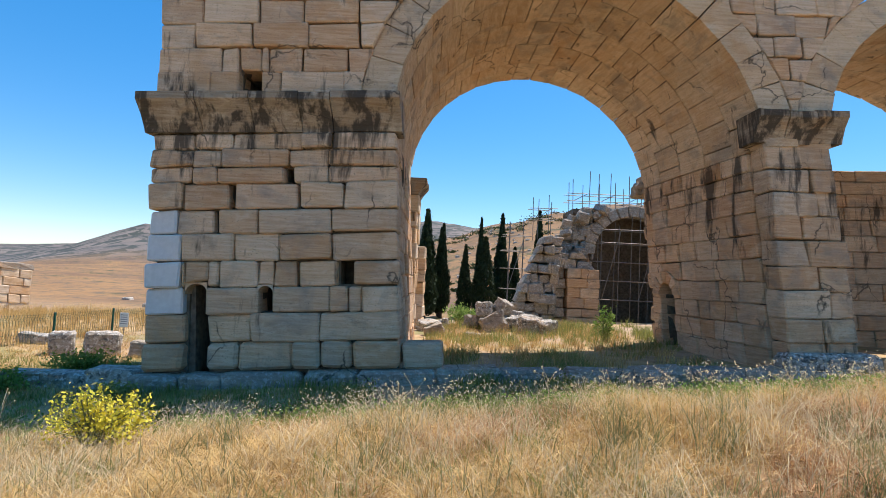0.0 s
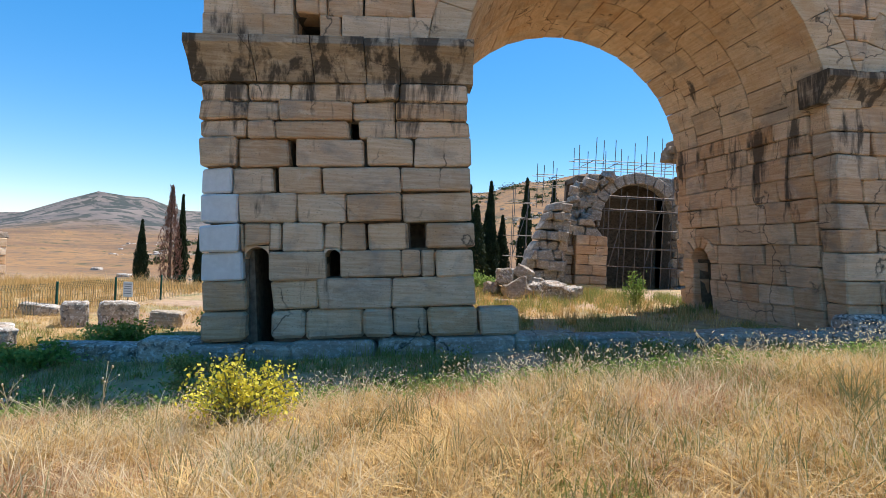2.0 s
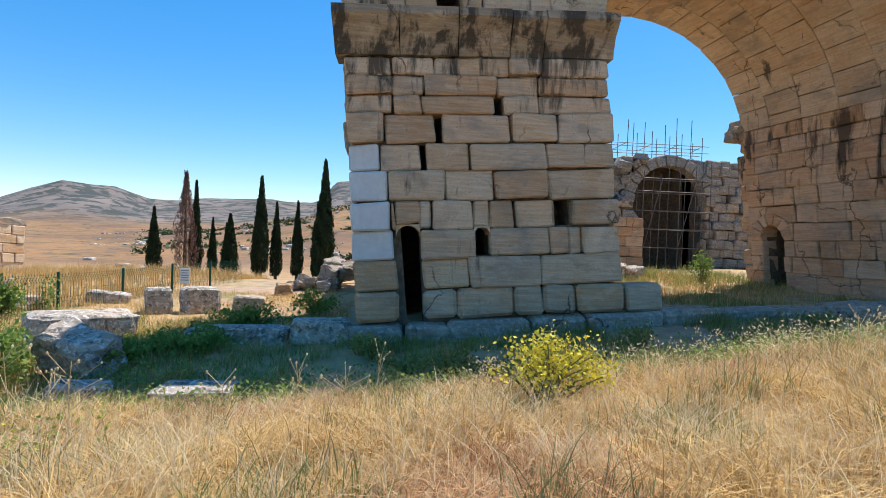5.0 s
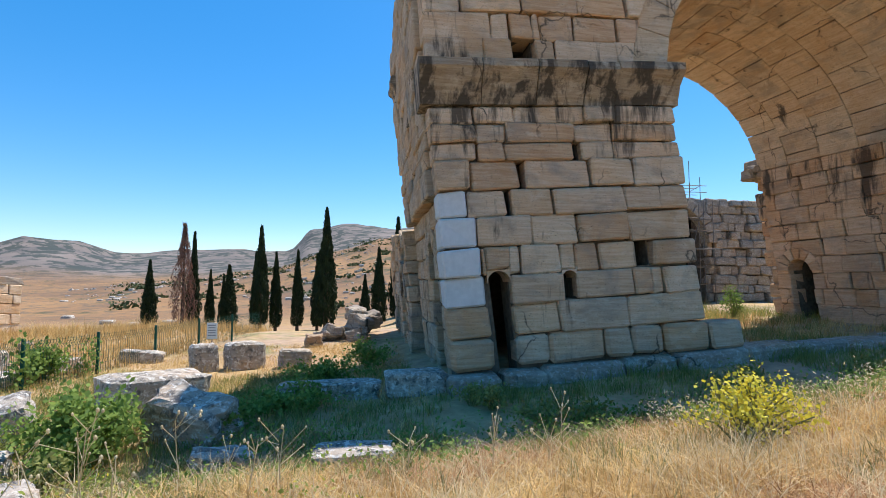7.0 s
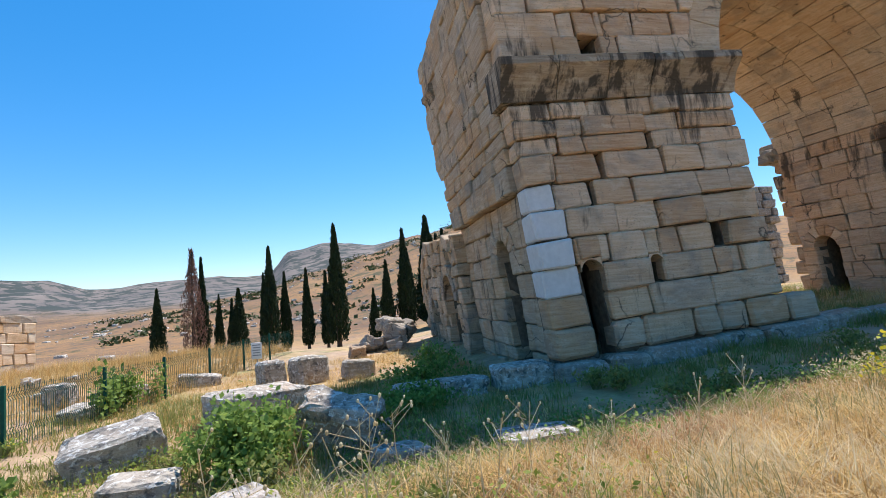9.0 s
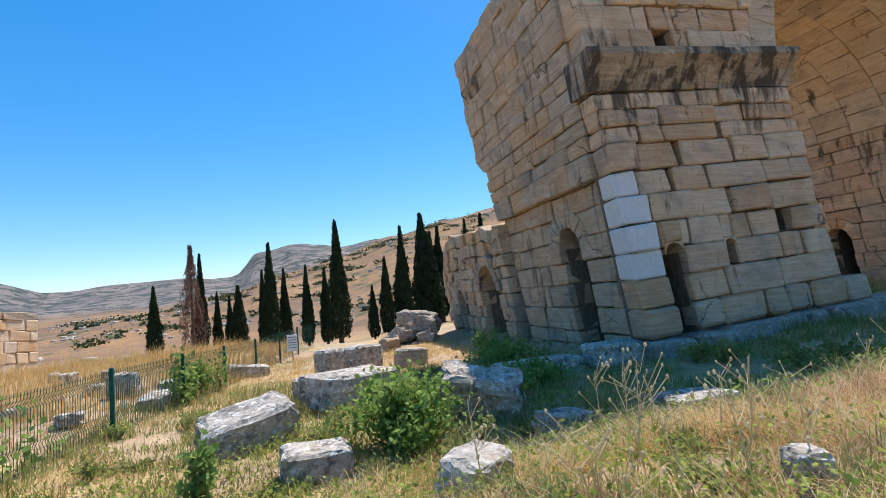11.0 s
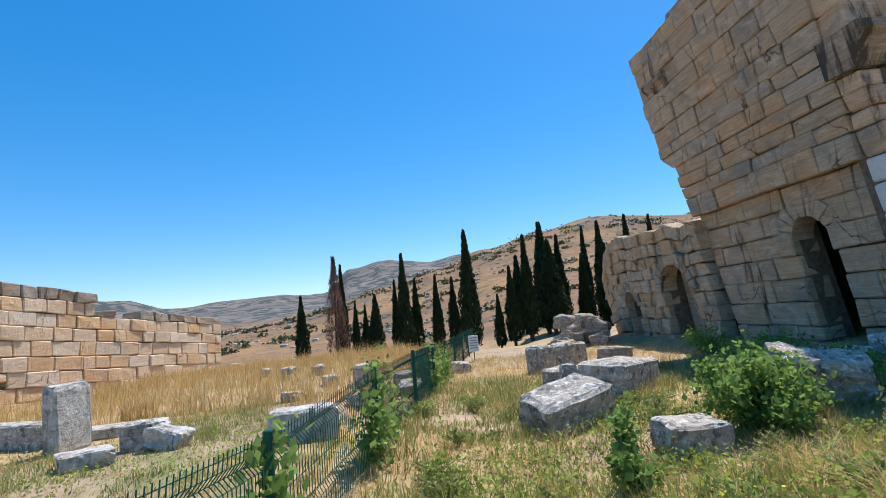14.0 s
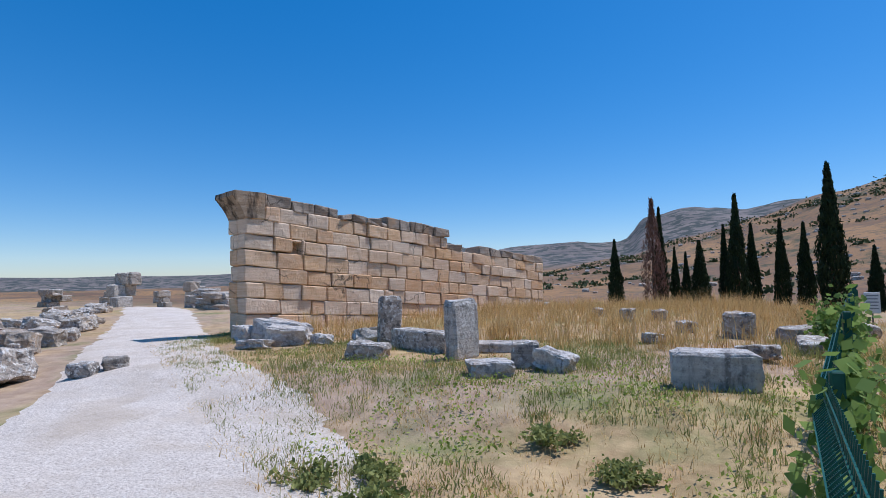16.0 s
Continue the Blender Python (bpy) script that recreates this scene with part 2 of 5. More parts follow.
def ground_material():
    m, nt, bsdf = material("dry_ground", 0.95)
    big = noise_of(nt, 0.16, 8, 0.62, warp=0.5)
    fine = noise_of(nt, 2.5, 9, 0.68)
    straw = mix(nt, ramp(nt, fine, [(0.3, (0, 0, 0)), (0.7, (1, 1, 1))]), (0.30, 0.19, 0.09), (0.58, 0.41, 0.21))
    green = mix(nt, ramp(nt, fine, [(0.35, (0, 0, 0)), (0.65, (1, 1, 1))]), (0.10, 0.13, 0.04), (0.26, 0.26, 0.09))
    earth = mix(nt, ramp(nt, fine, [(0.3, (0, 0, 0)), (0.7, (1, 1, 1))]), (0.30, 0.20, 0.13), (0.50, 0.36, 0.25))
    col = mix(nt, ramp(nt, big, [(0.46, (0, 0, 0)), (0.6, (1, 1, 1))]), straw, earth)
    col = mix(nt, ramp(nt, noise_of(nt, 0.35, 7, 0.62, warp=0.3), [(0.52, (0, 0, 0)), (0.64, (0.7, 0.7, 0.7))]), col, green)
    far = noise_of(nt, 0.02, 10, 0.7, warp=0.8)
    sep = nt.nodes.new("ShaderNodeSeparateXYZ")
    nt.links.new(nt.nodes.new("ShaderNodeNewGeometry").outputs["Position"], sep.inputs[0])
    dist = math_node(nt, "DIVIDE", math_node(nt, "SUBTRACT", sep.outputs["Y"], 35.0), 25.0)
    hill = mix(nt, ramp(nt, far, [(0.42, (0, 0, 0)), (0.6, (1, 1, 1))]), (0.33, 0.185, 0.08), (0.17, 0.10, 0.06))
    hill = mix(nt, ramp(nt, noise_of(nt, 0.6, 9, 0.75), [(0.51, (0, 0, 0)), (0.58, (0.85, 0.85, 0.85))]), hill, (0.13, 0.10, 0.07))
    hill = mix(nt, ramp(nt, noise_of(nt, 0.09, 9, 0.75), [(0.55, (0, 0, 0)), (0.61, (0.85, 0.85, 0.85))]), hill, (0.06, 0.07, 0.035))
    col = mix(nt, ramp(nt, dist, [(0.0, (0, 0, 0)), (1.0, (1, 1, 1))]), col, hill)
    # Far ridges: distance haze put into the rock colour, greyer and cooler.
    mt_hazed = ramp(nt, noise_of(nt, 0.012, 9, 0.7, (1, 1, 2.5)), [(0.35, (0.11, 0.10, 0.095)), (0.55, (0.20, 0.165, 0.14)), (0.75, (0.27, 0.225, 0.19))])
    mt_hazed = mix(nt, ramp(nt, noise_of(nt, 0.045, 5, 0.62, warp=0.3), [(0.49, (0, 0, 0)), (0.53, (0.9, 0.9, 0.9))]), mt_hazed, (0.045, 0.058, 0.05))
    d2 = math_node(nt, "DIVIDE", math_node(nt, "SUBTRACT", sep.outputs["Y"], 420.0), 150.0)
    col = mix(nt, ramp(nt, d2, [(0.0, (0, 0, 0)), (1.0, (1, 1, 1))]), col, mt_hazed)
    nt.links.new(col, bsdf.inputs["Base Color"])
    a = relief(nt, bsdf, fine, 0.6, 0.06)
    relief(nt, bsdf, noise_of(nt, 14, 6, 0.7), 0.5, 0.02, a)
    return m


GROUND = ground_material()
def gravel_material():
    m, nt, bsdf = material("pale_gravel", 0.95)
    grit = noise_of(nt, 38, 6, 0.75)
    col = ramp(nt, grit, [(0.32, (0.33, 0.26, 0.20)), (0.5, (0.66, 0.56, 0.46)), (0.68, (0.82, 0.74, 0.64))])
    col = mix(nt, ramp(nt, noise_of(nt, 0.9, 6, 0.65, warp=0.4), [(0.45, (0, 0, 0)), (0.65, (0.6, 0.6, 0.6))]), col, (0.50, 0.39, 0.28))
    nt.links.new(col, bsdf.inputs["Base Color"])
    a = relief(nt, bsdf, grit, 0.8, 0.02)
    relief(nt, bsdf, noise_of(nt, 5, 5, 0.6), 0.5, 0.05, a)
    return m


GRAVEL = gravel_material()
RUST = leafy("reddish_dry_grass", (0.28, 0.13, 0.05), (0.72, 0.45, 0.23), 0.3)
HERB = leafy("yellow_green_herbs", (0.17, 0.24, 0.03), (0.48, 0.52, 0.13), 0.45)

# ---- building blocks ----


def mesh_object(name, verts, faces, mat, parent=None, label=""):
    me = bpy.data.meshes.new(name)
    me.from_pydata([tuple(v) for v in verts], [], faces)
    me.materials.append(mat)
    ob = new(name, me)
    if parent is not None:
        ob.parent = parent
    if label:
        ob["label"] = label
    return ob


def part(name, bm, mat, parent, label=""):
    me = bpy.data.meshes.new(name)
    bm.to_mesh(me)
    bm.free()
    me.materials.append(mat)
    ob = new(name, me)
    ob.parent = parent
    if label:
        ob["label"] = label
    return ob


def thing(name, label, category, place=(0, 0, 0), group="", kind=""):
    ob = new(name)
    ob.location = place
    ob.empty_display_size = 0.2
    return tagged(ob, label, category, group, kind)


CORNERS = [(i, j, k) for i in (0, 1) for j in (0, 1) for k in (0, 1)]


def hexa(c, bevel):
    """Vertices and faces of a six-sided block with these eight corners (order: CORNERS), its edges cut back by bevel."""
    c = [Vector(v) for v in c]
    at = {key: v for key, v in zip(CORNERS, c)}
    verts, index = [], {}
    for key in CORNERS:
        p = at[key]
        e = []
        for ax in range(3):
            o = list(key)
            o[ax] = 1 - o[ax]
            d = at[tuple(o)] - p
            ln = d.length or 1e-6
            e.append(d / ln * min(bevel, ln * 0.35))
        for ax in range(3):
            index[key, ax] = len(verts)
            verts.append(p + e[(ax + 1) % 3] + e[(ax + 2) % 3])
    faces = []
    mid = sum(c, Vector()) / 8

    def add(ids):
        pts = [verts[i] for i in ids]
        n = (pts[1] - pts[0]).cross(pts[2] - pts[0])
        if n.dot(sum(pts, Vector()) / len(pts) - mid) < 0:
            ids = ids[::-1]
        faces.append(ids)

    for ax in range(3):
        u, v = (ax + 1) % 3, (ax + 2) % 3
        for side in (0, 1):
            ring = []
            for a, b in ((0, 0), (1, 0), (1, 1), (0, 1)):
                key = [0, 0, 0]
                key[ax], key[u], key[v] = side, a, b
                ring.append(index[tuple(key), ax])
            add(ring)
        for a in (0, 1):
            for b in (0, 1):
                k0, k1 = [0, 0, 0], [0, 0, 0]
                k0[u], k0[v] = a, b
                k1[u], k1[v] = a, b
                k0[ax], k1[ax] = 0, 1
                k0, k1 = tuple(k0), tuple(k1)
                add([index[k0, u], index[k1, u], index[k1, v], index[k0, v]])
    for key in CORNERS:
        add([index[key, 0], index[key, 1], index[key, 2]])
    return verts, faces


def block(name, c, mat, parent, bevel=0.025, worn=0.012, rng=random):
    c = [Vector(v) + Vector((rng.uniform(-worn, worn), rng.uniform(-worn, worn), rng.uniform(-worn, worn))) for v in c]
    v, f = hexa(c, bevel)
    return mesh_object(name, v, f, mat, parent)


def lay(parent, at, z_list, spans, depth, mat, rng, width=(0.7, 1.5), openings=(), joint=0.012, bevel=0.03, worn=0.015, proud=0.04, joints=None, gap=0.0, name="stone", low=-99.0):
    """Lay courses of blocks on the surface at(s, z, d): spans(z) gives the two ends of a course at that height."""
    made = []
    for n, (z0, z1) in enumerate(zip(z_list, z_list[1:])):
        a0, b0 = spans(z0)
        a1, b1 = spans(z1)
        if b0 - a0 < 0.1 and b1 - a1 < 0.1:
            continue
        lo, hi = min(a0, a1), max(b0, b1)
        if joints and n < len(joints) and joints[n]:
            cuts = [lo, *list(joints[n])[1:-1], hi]
        else:
            cuts, s = [lo], lo
            while True:
                s += rng.uniform(*width)
                if s > hi - width[0] * 0.6:
                    break
                cuts.append(s)
            cuts.append(hi)
        for s0, s1 in zip(cuts, cuts[1:]):
            pieces = [(s0, s1, z0, z1)]
            for oa, ob, oz0, oz1 in openings:
                rest = []
                for p0, p1, q0, q1 in pieces:
                    if p1 <= oa or p0 >= ob or q1 <= oz0 + 0.02 or q0 >= oz1 - 0.02:
                        rest.append((p0, p1, q0, q1))
                        continue
                    if p0 < oa - 0.05:
                        rest.append((p0, oa, q0, q1))
                    if p1 > ob + 0.05:
                        rest.append((ob, p1, q0, q1))
                    if q1 > oz1 + 0.06:
                        rest.append((max(p0, oa), min(p1, ob), oz1, q1))
                pieces = rest
            for p0, p1, q0, q1 in pieces:
                g = joint + (gap * rng.random() if rng.random() < 0.3 else 0)
                c = []
                out = rng.uniform(-proud, proud * 0.6)
                for i, j, k in CORNERS:
                    z = (q0, q1)[k]
                    e0, e1 = spans(z)
                    s = min(max((p0 + g * 0.5, p1 - g * 0.5)[i], e0), e1)
                    c.append(at(s, z + (-0.5 if k else 0.5) * joint, (out, depth)[j]))
                if (Vector(c[0]) - Vector(c[4])).length < 0.06 and (Vector(c[1]) - Vector(c[5])).length < 0.06:
                    continue
                made.append(block(name, c, mat(p0, p1, q0, q1) if callable(mat) else mat, parent, bevel * (1.9 if q0 < low else 1.0), worn, rng))
    return made


def core(name, at, s_range, z_range, d0, d1, openings, mat, parent, spans=None):
    """The solid inside of a wall behind its facing, with the openings left free."""
    ss = sorted({s_range[0], s_range[1], *[v for o in openings for v in o[:2] if s_range[0] < v < s_range[1]]})
    zs = sorted({z_range[0], z_range[1], *[v for o in openings for v in o[2:] if z_range[0] < v < z_range[1]]})
    for sa, sb in zip(ss, ss[1:]):
        free = []
        for za, zb in zip(zs, zs[1:]):
            sm, zm = (sa + sb) / 2, (za + zb) / 2
            if any(o[0] < sm < o[1] and o[2] < zm < o[3] for o in openings):
                continue
            if free and free[-1][1] == za and not spans:
                free[-1][1] = zb
            else:
                free.append([za, zb])
        for za, zb in free:
            c = []
            for i, j, k in CORNERS:
                z = (za, zb)[k]
                s = (sa, sb)[i]
                if spans:
                    s = min(max(s, spans(z)[0] + 0.1), spans(z)[1] - 0.1)
                c.append(at(s, z, (d0, d1)[j]))
            v, f = hexa(c, 0.002)
            mesh_object(name, v, f, mat, parent)


def arch_head(name, at, s0, s1, z0, z1, d0, d1, mat, parent, n=10):
    """The pierced block over a round-headed opening: flat above, a half round cut out below."""
    r = (s1 - s0) / 2
    mid = (s0 + s1) / 2
    low = [(mid - r * math.cos(math.pi * i / n), z0 + r * math.sin(math.pi * i / n)) for i in range(n + 1)]
    top = [(s0 + (s1 - s0) * i / n, z1) for i in range(n + 1)]
    verts = []
    for d in (d0, d1):
        verts += [at(s, z, d) for s, z in low] + [at(s, z, d) for s, z in top]
    m = n + 1
    faces = []
    for i in range(n):
        faces += [[i, i + 1, m + i + 1, m + i], [2 * m + i + 1, 2 * m + i, 3 * m + i, 3 * m + i + 1], [i + 1, i, 2 * m + i, 2 * m + i + 1]]
    return mesh_object(name, verts, faces, mat, parent)


def rock(name, size, mat, seed, parent=None, cuts=2, rough=0.12):
    bm = bmesh.new()
    bmesh.ops.create_cube(bm, size=1.0)
    bmesh.ops.bevel(bm, geom=bm.edges[:], offset=0.09, segments=1, affect="EDGES")
    bmesh.ops.subdivide_edges(bm, edges=bm.edges[:], cuts=cuts, use_grid_fill=True)
    for v in bm.verts:
        p = v.co * 2.1 + Vector((seed * 7.3, seed * 3.1, seed))
        v.co += noise.noise_vector(p) * rough + noise.noise_vector(p * 3.1) * rough * 0.45 + noise.noise_vector(p * 8.0) * 0.022
        v.co = Vector((v.co.x * size[0], v.co.y * size[1], v.co.z * size[2]))
    me = bpy.data.meshes.new(name)
    bm.to_mesh(me)
    bm.free()
    me.materials.append(mat)
    ob = new(name, me)
    if parent is not None:
        ob.parent = parent
    return ob

# ---- terrain ----
FENCE_LINE = [(-16.3, 3.0), (-16.0, 5.45), (-15.45, 8.06), (-14.94, 10.45), (-14.49, 12.8), (-14.06, 14.9), (-13.6, 17.2), (-13.1, 19.5), (-12.6, 21.8), (-12.0, 24.1)]


def smooth(a, b, v):
    u = min(1.0, max(0.0, (v - a) / (b - a)))
    return u * u * (3 - 2 * u)


def skyline(az, table):
    for (a0, h0), (a1, h1) in zip(table, table[1:]):
        if az <= a1:
            u = min(1.0, max(0.0, (az - a0) / (a1 - a0)))
            return h0 + (h1 - h0) * u * u * (3 - 2 * u)
    return table[-1][1]


HILL = [(-60, 0), (-30, 0.2), (-18, 1.2), (-10, 2.4), (-4, 4.0), (2, 5.4), (8, 7.0), (14, 8.4), (20, 8.9), (30, 8.0), (45, 5.0), (70, 2.0), (120, 0.0)]
PEAKS = [(-62, 0.4), (-41, 0.6), (-37, 1.2), (-34, 2.9), (-31.5, 3.9), (-27.5, 3.9), (-24, 2.7), (-19, 3.2), (-14, 3.3), (-10, 3.1), (-8.3, 3.0), (-5.8, 5.2), (-2, 5.7), (4, 5.9), (12, 5.8), (30, 5.0), (60, 2.0), (100, 0.3)]


def ground_z(x, y):
    """Height of the ground: the bank that is walked, the level behind it, the hill and the far ridges."""
    u = min(max(x, -34.0), 12.0)
    z = 0.062 * max(u, -17.0) + 0.02 * min(0.0, u + 17.0) if u < 0 else 0.035 * u
    z -= 0.42 * smooth(4.5, 8.0, y) * smooth(-16.5, -13, x)
    z += 0.07 * (min(max(x, -4.0), 7.0) + 1.0) * smooth(2.5, 5.5, y) * (1 - smooth(6.8, 8.5, y))
    z -= 0.25 * smooth(9, 14, y) * smooth(-13, -9, x) * smooth(-4, -7, x)
    z -= 1.5 * smooth(22, 45, y)
    z += 0.05 * noise.noise(Vector((x * 0.5, y * 0.5, 3.0))) + 0.02 * noise.noise(Vector((x * 1.7, y * 1.7, 8.0)))
    r = math.hypot(x + 8, y)
    if r > 48:
        az = math.degrees(math.atan2(x + 8, y))
        h = math.tan(radians(skyline(az, HILL)))
        z += h * 230 * smooth(50, 235, r) * (1 + 0.05 * noise.noise(Vector((x * 0.02, y * 0.02, 1.0)))) + 1.2 * smooth(60, 120, r) * noise.noise(Vector((x * 0.05, y * 0.05, 4.0)))
        if r > 400 and abs(az) < 110:
            p = math.tan(radians(skyline(az, PEAKS)))
            z += smooth(400, 1150, r) * (p * 1150 - h * 190) * (1 + 0.10 * noise.noise(Vector((x * 0.004, y * 0.004, 2.0)))) + smooth(500, 900, r) * 14 * p * 10 * noise.noise(Vector((x * 0.012, y * 0.012, 5.0)))
        if r > 300 and az < -38:
            z -= 25 * smooth(300, 800, r) * smooth(-38, -46, az)
        if r > 1300 and az < -30:
            z += smooth(1300, 2000, r) * smooth(-30, -42, az) * (44 + 16 * noise.noise(Vector((az * 0.12, 3.0, 1.0))))
    return z


def make_ground():
    def axis(near0, near1, step, far0, far1):
        v = list(np.arange(near0, near1 + 1e-6, step))
        s, d = near1, step
        while s < far1:
            d *= 1.09
            s += d
            v.append(s)
        s, d = near0, step
        while s > far0:
            d *= 1.09
            s -= d
            v.insert(0, s)
        return v
    xs = axis(-34, 12, 0.4, -2600, 2600)
    ys = axis(-4, 32, 0.4, -900, 2600)
    verts = [(x, y, ground_z(x, y)) for y in ys for x in xs]
    n = len(xs)
    faces = [(j * n + i, j * n + i + 1, (j + 1) * n + i + 1, (j + 1) * n + i) for j in range(len(ys) - 1) for i in range(n - 1)]
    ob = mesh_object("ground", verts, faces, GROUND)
    for p in ob.data.polygons:
        p.use_smooth = True
    return tagged(ob, "dry grassy slope with earth, weeds and brown hills beyond", "ground", kind="structure")


make_ground()


def make_path():
    """The gravel way past the free-standing wall."""
    line = [(-15.3, -9.0, 1.6), (-16.7, -3.0, 1.6), (-18.3, 1.6, 1.7), (-20.1, 4.4, 2.1), (-22.3, 6.3, 1.9), (-27.2, 9.3, 1.55), (-36.0, 15.2, 1.75), (-44.0, 20.6, 1.9), (-60.0, 30.0, 1.9), (-80.0, 43.0, 2.0)]
    verts, faces = [], []
    fine = []
    for (x0, y0, w0), (x1, y1, w1) in zip(line, line[1:]):
        for i in range(16):
            u = i / 16
            fine.append((x0 + (x1 - x0) * u, y0 + (y1 - y0) * u, w0 + (w1 - w0) * u))
    cols = 9
    for i, (x, y, w) in enumerate(fine):
        a, b = fine[max(0, i - 3)], fine[min(len(fine) - 1, i + 3)]
        d = Vector((b[0] - a[0], b[1] - a[1])).normalized()
        for j in range(cols):
            u = (j / (cols - 1) - 0.5) * 2
            edge = w * (1 + 0.10 * noise.noise(Vector((x * 0.35, y * 0.35, 2.0 if u > 0 else 7.0))) + 0.03 * noise.noise(Vector((x * 2.5, y * 2.5, u)))) * u
            px, py = x - d.y * edge, y + d.x * edge
            verts.append((px, py, ground_z(px, py) + 0.035 - 0.05 * abs(u) ** 4))
    for i in range(len(fine) - 1):
        for j in range(cols - 1):
            faces.append((i * cols + j, i * cols + j + 1, (i + 1) * cols + j + 1, (i + 1) * cols + j))
    return tagged(mesh_object("gravel_path", verts, faces, GRAVEL), "pale gravel footpath through the ruins", "path", kind="structure")


make_path()

# ---- the bath building ----
Z_BASE = -0.42


def W(x, y, z):
    """The bath leans back and a little sideways."""
    return (x - 0.08 * (z - 0.6) + 0.03 * (x + 3.0), y + 0.075 * (z - 1.0), z + (0.065 if x < -1.2 else 0.03) * (x + 1.2))


def y_front(x):
    if x <= -0.9:
        return 10.03 + 0.045 * (x + 0.9)
    if x <= 7.1:
        return 10.03 + (x + 0.9) * 0.15
    return 11.23 + 0.05 * (x - 7.1)


def jamb_left(y):
    return -1.15 - 0.025 * (y - 9.6)


def jamb_right(y):
    return 7.05 - 0.13 * (y - 11.5)


Y_BACK = 16.8
SPRING = 4.75
LEFT, P2_RIGHT = -5.98, 8.6


def front(s, z, d):
    return W(s, y_front(s) + d, z)


def side(s, z, d):
    """The side face; its upper part stands proud of the lower."""
    return W(LEFT + d + (0.16 if z < 3.0 else -0.06), s, z)


def inner_left(s, z, d):
    return W(jamb_left(s) - d, s, z)


def inner_right(s, z, d):
    return W(jamb_right(s) + d, s, z)


bath = thing("bath_ruin", "huge tan travertine Roman bath ruin with great arches, stained and cracked", "ruin")
rng = random.Random(7)
COURSES = [-0.2, 0.35, 0.9, 1.42, 1.95, 2.5, 3.0, 3.55, 3.9, 4.27, 4.62]
UPPER = [5.4, 5.95, 6.5, 7.05, 7.6, 8.2, 8.75]


def cx(c):
    return -6.02 + c * 0.00572


pier_front = new("wall_pier_front")
pier_front.parent = bath
FRONT_OPEN = [(cx(140), cx(214), -0.45, 1.53), (cx(382), cx(433), 0.92, 1.46), (cx(654), cx(703), 1.45, 1.93), (cx(228), cx(245), 2.5, 3.0), (cx(278), cx(302), 3.0, 3.55), (cx(470), cx(500), 3.55, 3.88), (cx(510), cx(521), 1.45, 1.93)]
JOINTS = [[cx(v) for v in row] for row in (
    (30, 207, 318, 500, 590, 700, 862), (34, 215, 358, 588, 850), (30, 215, 382, 432, 628, 688, 735, 848), (30, 125, 252, 515, 650, 703, 836),
    (30, 125, 300, 456, 631, 822), (34, 108, 236, 383, 631, 812), (34, 120, 290, 520, 676, 812), (28, 150, 240, 485, 620, 814), (28, 150, 250, 480, 620, 814), (28, 150, 284, 525, 634, 814))]
plaster_x = {2: cx(132), 3: cx(124), 4: cx(124), 5: cx(104), 6: cx(104)}


def front_mat(p0, p1, q0, q1):
    for n, x in plaster_x.items():
        if q0 >= COURSES[n] - 0.01 and q1 <= COURSES[n + 1] + 0.01 and p1 <= x + 0.03 and q1 < 3.58:
            return PLASTER
    return BATH


JOINTS[2].insert(1, cx(132))
JOINTS[5][1] = cx(104)
lay(pier_front, front, COURSES, lambda z: (LEFT, -1.1), 0.55, front_mat, rng, openings=FRONT_OPEN, joints=JOINTS, joint=0.02, bevel=0.035, worn=0.032, proud=0.07, low=0.3)
core("core", front, (LEFT + 0.1, -1.2), (-0.5, 4.65), 0.2, 0.75, FRONT_OPEN, SHADED_CORE, pier_front)
arch_head("arch_stone", front, cx(140), cx(214), 1.30, 1.53, -0.01, 0.55, BATH, pier_front)
arch_head("arch_stone", front, cx(382), cx(433), 1.30, 1.46, -0.01, 0.55, BATH, pier_front)


def cornice(parent, at, joints, z0, z1, out, inner=0.6):
    """A moulded string course: a sloped underside, a thick fascia and a worn top, block by block."""
    for s0, s1 in zip(joints, joints[1:]):
        bm = bmesh.new()
        prof = [(inner, z0), (0.0, z0), (-0.03, z0 + 0.08), (-out * 0.45, z0 + (z1 - z0) * 0.45), (-out * 0.92, z1 - 0.20), (-out, z1 - 0.17), (-out + 0.01, z1 - 0.02), (-out + 0.06, z1), (inner, z1)]
        rings = []
        drop = rng.uniform(-0.02, 0.02)
        for s in np.linspace(s0 + 0.008, s1 - 0.008, 5):
            ring = []
            for d, z in prof:
                q = noise.noise(Vector((s * 2.3, d * 4, z * 3))) * 0.05
                ring.append(bm.verts.new(at(s, z + drop + q * 0.5, d + q)))
            rings.append(ring)
        for a, b in zip(rings, rings[1:]):
            for i in range(len(prof)):
                j = (i + 1) % len(prof)
                bm.faces.new((a[i], a[j], b[j], b[i]))
        bm.faces.new(rings[0][::-1])
        bm.faces.new(rings[-1])
        bmesh.ops.recalc_face_normals(bm, faces=bm.faces[:])
        part("cornice_stone", bm, CORNICE, parent)


cornice(pier_front, front, [LEFT - 0.15, cx(180), cx(363), cx(530), cx(640), -0.98], 4.62, 5.38, 0.42)
# above the cornice, up to the arch ring
RING = 0.72


def ring_left(z):
    r = (jamb_right(10.6) - jamb_left(9.6)) / 2 + RING
    c = (jamb_right(10.6) + jamb_left(9.6)) / 2
    h = z - SPRING
    return c - math.sqrt(max(0.0, r * r - h * h)) if h < r else c


